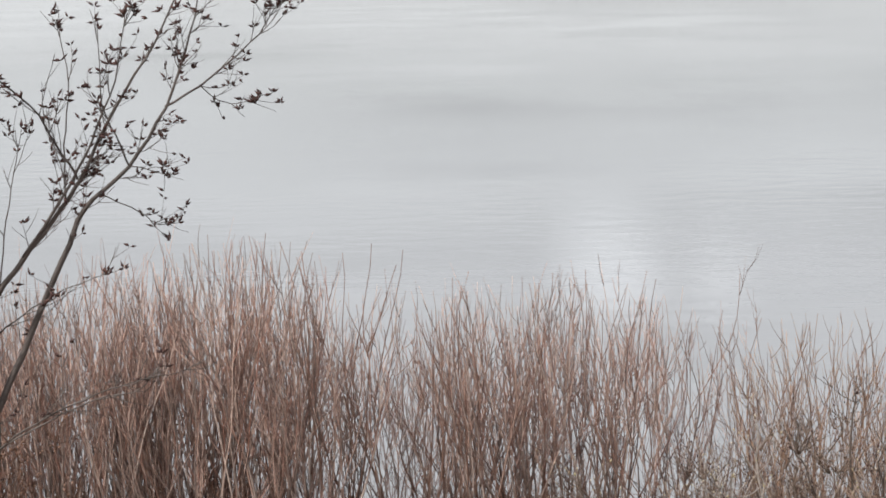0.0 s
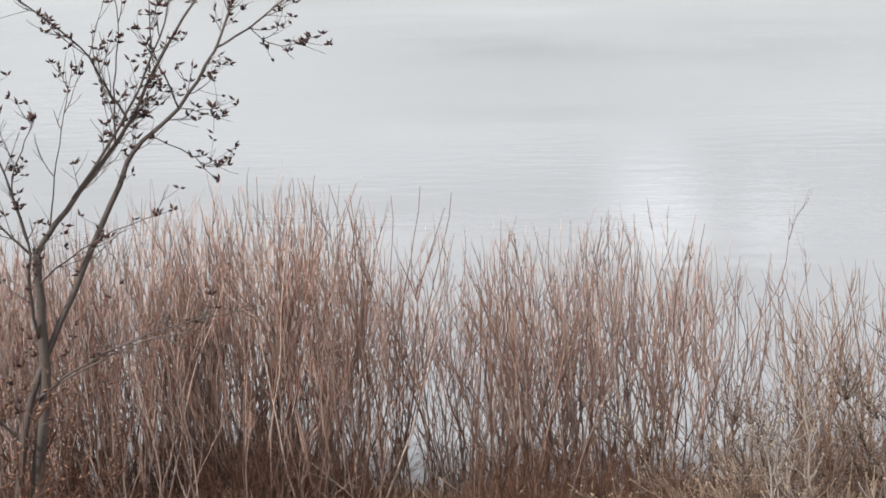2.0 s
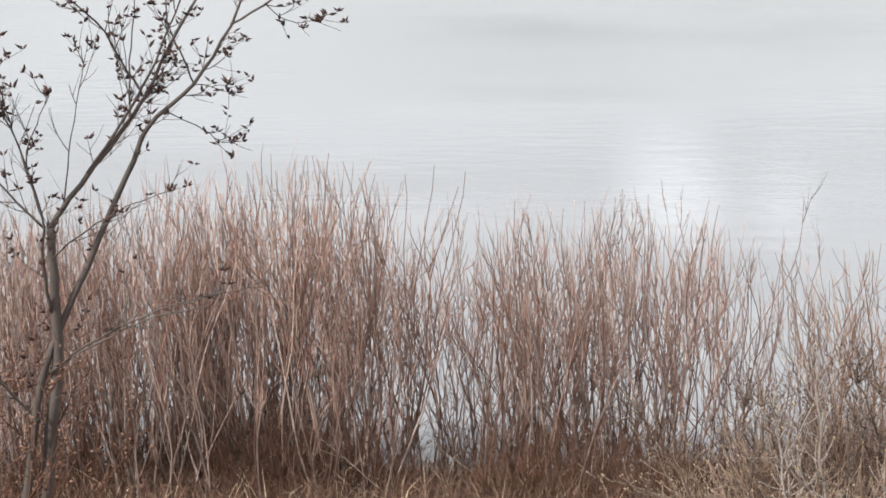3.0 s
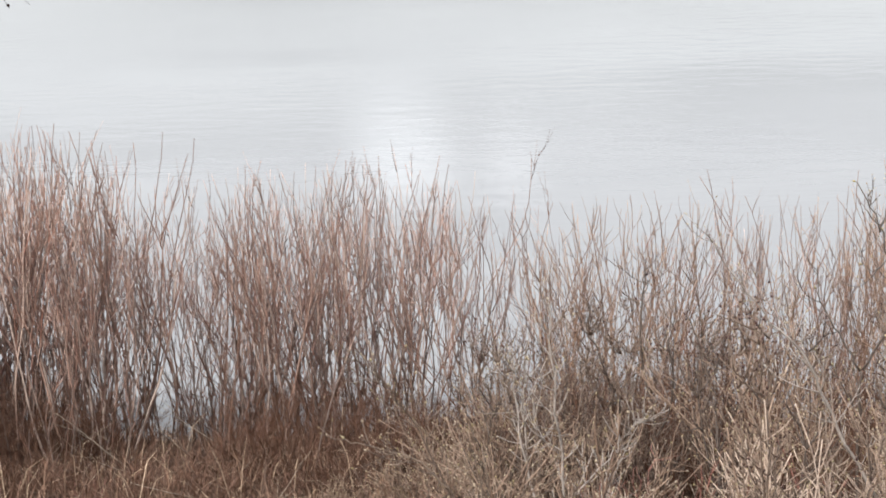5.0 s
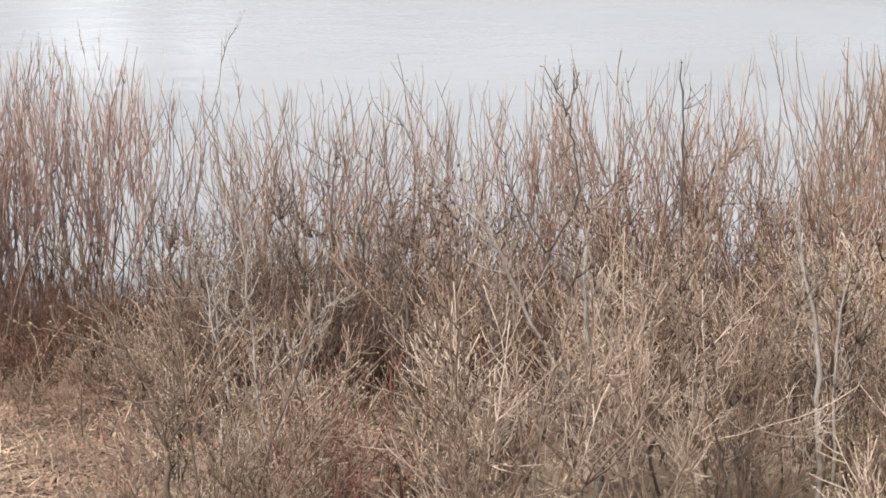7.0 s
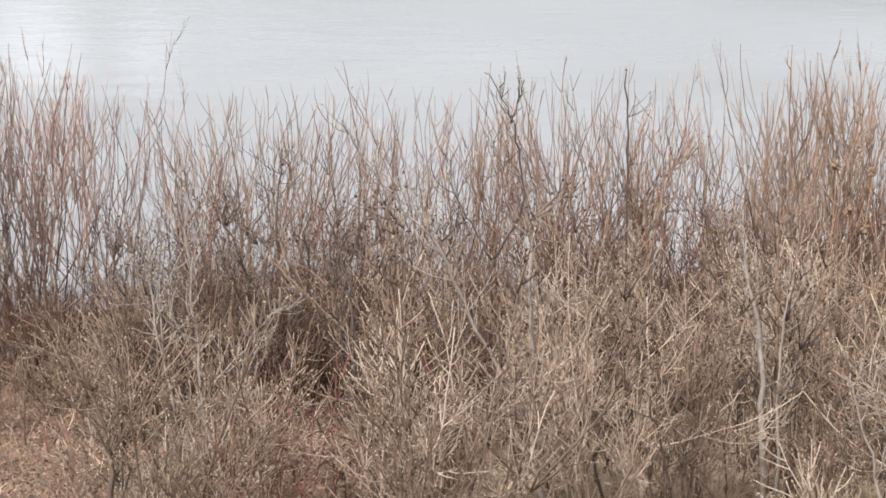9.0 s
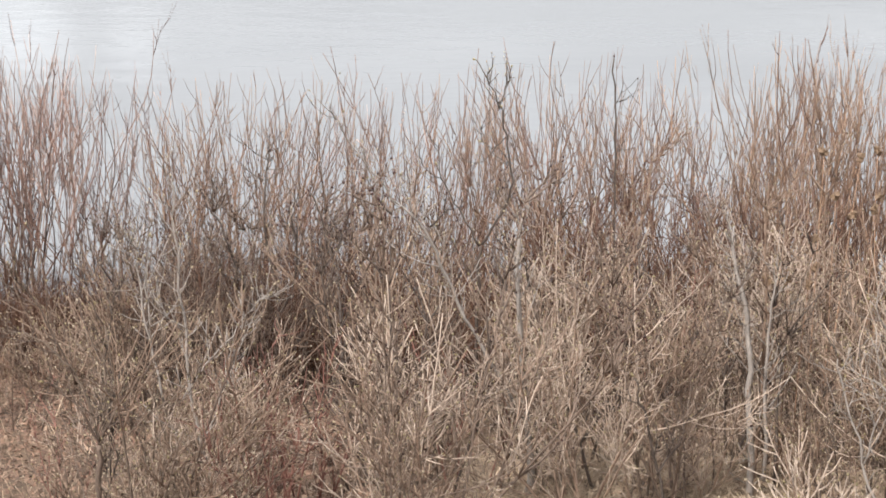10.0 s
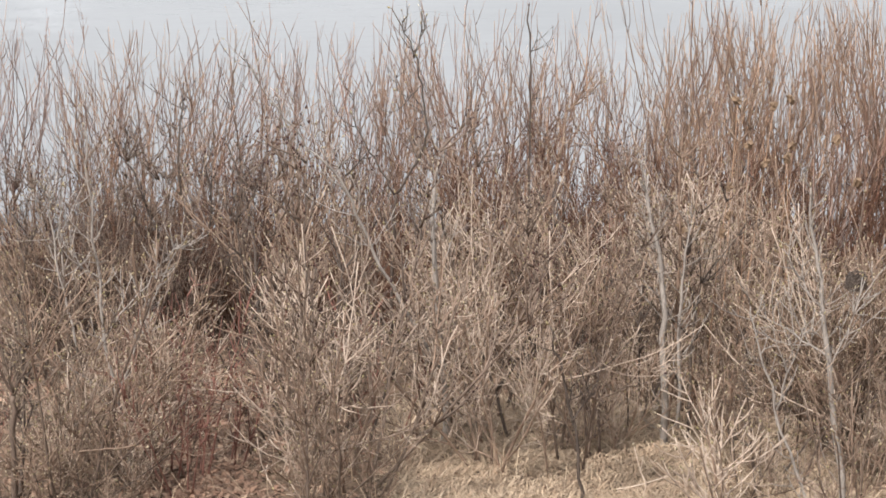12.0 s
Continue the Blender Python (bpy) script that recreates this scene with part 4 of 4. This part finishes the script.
shaped_sapling("pale grey sapling with one long leaning branch", SMOOTH, BUD_PALE, [
    ([(5.14, 15.36, 0.47), (5.11, 15.37, 1.29), (5.03, 15.4, 2.09), (5.0, 15.41, 2.74), (5.01, 15.41, 3.11)], 0.042, 0.011),
    ([(5.07, 15.39, 1.5), (4.68, 15.51, 2.18), (4.46, 15.57, 2.64), (4.29, 15.62, 3.02), (4.05, 15.69, 3.27), (3.82, 15.74, 3.58), (3.6, 15.79, 3.88)], 0.019, 0.005)], 8)
shaped_sapling("two-stemmed grey sapling with thick trunks", SMOOTH, BUD_PALE, [
    ([(6.93, 15.08, 0.89), (6.89, 15.1, 1.67), (6.83, 15.13, 2.29), (6.74, 15.17, 2.75), (6.67, 15.2, 2.98)], 0.042, 0.01),
    ([(7.03, 15.04, 0.9), (7.01, 15.05, 1.68), (7.01, 15.05, 2.3), (7.04, 15.03, 2.63)], 0.022, 0.006)], 8)
shaped_sapling("slim grey sapling bowed at its top", ALDER, BUD_PALE, [
    ([(5.81, 15.98, 0.88), (5.71, 16.01, 1.77), (5.62, 16.04, 2.45), (5.46, 16.1, 2.9), (5.38, 16.13, 3.1)], 0.018, 0.005),
    ([(5.71, 16.01, 1.77), (5.84, 15.96, 2.17), (5.94, 15.93, 2.46), (6.19, 15.83, 2.71)], 0.012, 0.005)], 7)
shaped_sapling("pale grey sapling with wide ascending branches", SMOOTH, BUD_PALE, [
    ([(7.6, 13.28, 0.9), (7.44, 13.37, 1.99), (7.37, 13.41, 2.51), (7.29, 13.45, 2.93), (7.25, 13.47, 3.31)], 0.036, 0.008),
    ([(7.45, 13.37, 1.93), (7.58, 13.29, 2.36), (7.75, 13.19, 2.76)], 0.008, 0.004),
    ([(7.43, 13.37, 2.02), (7.19, 13.51, 2.19), (6.98, 13.62, 2.32)], 0.010, 0.004),
    ([(7.39, 13.4, 2.36), (7.24, 13.48, 2.59), (7.1, 13.55, 2.83)], 0.009, 0.004)], 6)
shaped_sapling("slim pale sapling leaning towards its neighbour", SMOOTH, BUD_PALE, [
    ([(7.14, 12.97, 1.05), (6.94, 13.07, 1.61), (6.77, 13.16, 2.2), (6.69, 13.2, 2.53)], 0.018, 0.005),
    ([(6.9, 13.09, 1.76), (6.97, 13.06, 2.13), (7.09, 12.99, 2.48)], 0.009, 0.004)], 6)
shaped_sapling("slim bare sapling with dark bark", DARK, BUD_PALE, [
    ([(5.64, 13.68, 1.0), (5.54, 13.72, 1.68), (5.43, 13.77, 2.11), (5.38, 13.79, 2.28)], 0.018, 0.006),
    ([(5.56, 13.71, 1.57), (5.67, 13.67, 1.77), (5.74, 13.64, 2.0)], 0.009, 0.004)], 4)
shaped_sapling("pale sapling with forked, spreading branches", SMOOTH, BUD_PALE, [
    ([(2.53, 15.19, 1.16), (2.39, 15.21, 1.88), (2.32, 15.22, 2.59), (2.28, 15.23, 3.16), (2.25, 15.23, 3.59)], 0.02, 0.006),
    ([(2.3, 15.23, 1.91), (2.56, 15.19, 2.24), (2.79, 15.15, 2.54), (2.95, 15.11, 2.72)], 0.008, 0.004),
    ([(2.47, 15.2, 1.52), (2.64, 15.17, 2.06), (2.81, 15.14, 2.46), (2.98, 15.11, 2.76)], 0.008, 0.004),
    ([(2.17, 15.25, 1.89), (2.08, 15.26, 2.34), (2.0, 15.27, 2.86), (1.98, 15.27, 3.12)], 0.012, 0.005),
    ([(2.08, 15.26, 2.34), (2.06, 15.26, 2.77), (2.09, 15.26, 3.16)], 0.009, 0.004),
    ([(2.35, 15.22, 2.46), (2.21, 15.24, 2.53), (2.14, 15.25, 2.66)], 0.008, 0.004)], 5)
shaped_sapling("low dark-based shrub of wide pale branches", OLDWOOD, BUD_PALE, [
    ([(1.61, 14.61, 1.49), (1.62, 14.61, 1.79)], 0.03, 0.022),
    ([(1.62, 14.61, 1.77), (1.51, 14.62, 2.01), (1.38, 14.64, 2.18), (1.25, 14.65, 2.27)], 0.013, 0.006),
    ([(1.61, 14.61, 1.83), (1.49, 14.62, 2.26), (1.35, 14.64, 2.48), (1.13, 14.66, 2.63), (0.9, 14.67, 2.71), (0.71, 14.68, 2.77)], 0.013, 0.005),
    ([(1.63, 14.61, 1.79), (1.73, 14.6, 2.04), (2.02, 14.56, 2.42), (2.14, 14.54, 2.54)], 0.012, 0.005),
    ([(1.65, 14.61, 1.66), (1.87, 14.58, 1.91), (2.2, 14.53, 2.2), (2.32, 14.52, 2.28)], 0.008, 0.004),
    ([(1.61, 14.61, 1.83), (1.66, 14.61, 2.21), (1.64, 14.61, 2.47)], 0.01, 0.005),
    ([(1.47, 14.63, 2.26), (1.22, 14.65, 2.82), (1.03, 14.66, 3.11), (0.86, 14.67, 3.32)], 0.009, 0.004)], 7)
shaped_sapling("arching dark branches rising from a grey bush", DARK, BUD_DARK, [
    ([(3.92, 19.82, 0.42), (3.74, 19.85, 1.18), (3.58, 19.88, 1.64), (3.43, 19.91, 2.09), (3.28, 19.93, 2.29)], 0.022, 0.009),
    ([(3.92, 19.82, 0.66), (3.96, 19.81, 1.35), (3.85, 19.83, 1.92), (3.85, 19.83, 2.53), (3.87, 19.83, 2.82)], 0.02, 0.007),
    ([(3.95, 19.81, 0.6), (4.28, 19.74, 1.18), (4.49, 19.69, 1.66), (4.39, 19.72, 2.09), (4.27, 19.74, 2.42)], 0.02, 0.008),
    ([(3.9, 19.82, 1.01), (4.12, 19.78, 1.58), (4.12, 19.78, 1.97), (4.07, 19.79, 2.31)], 0.014, 0.006)], 7)
shaped_sapling("thin straight dark-barked sapling", DARK, BUD_DARK, [
    ([(7.6, 20.12, 0.9), (7.56, 20.13, 2.15), (7.54, 20.14, 2.92), (7.49, 20.15, 3.57)], 0.016, 0.009)], 2)
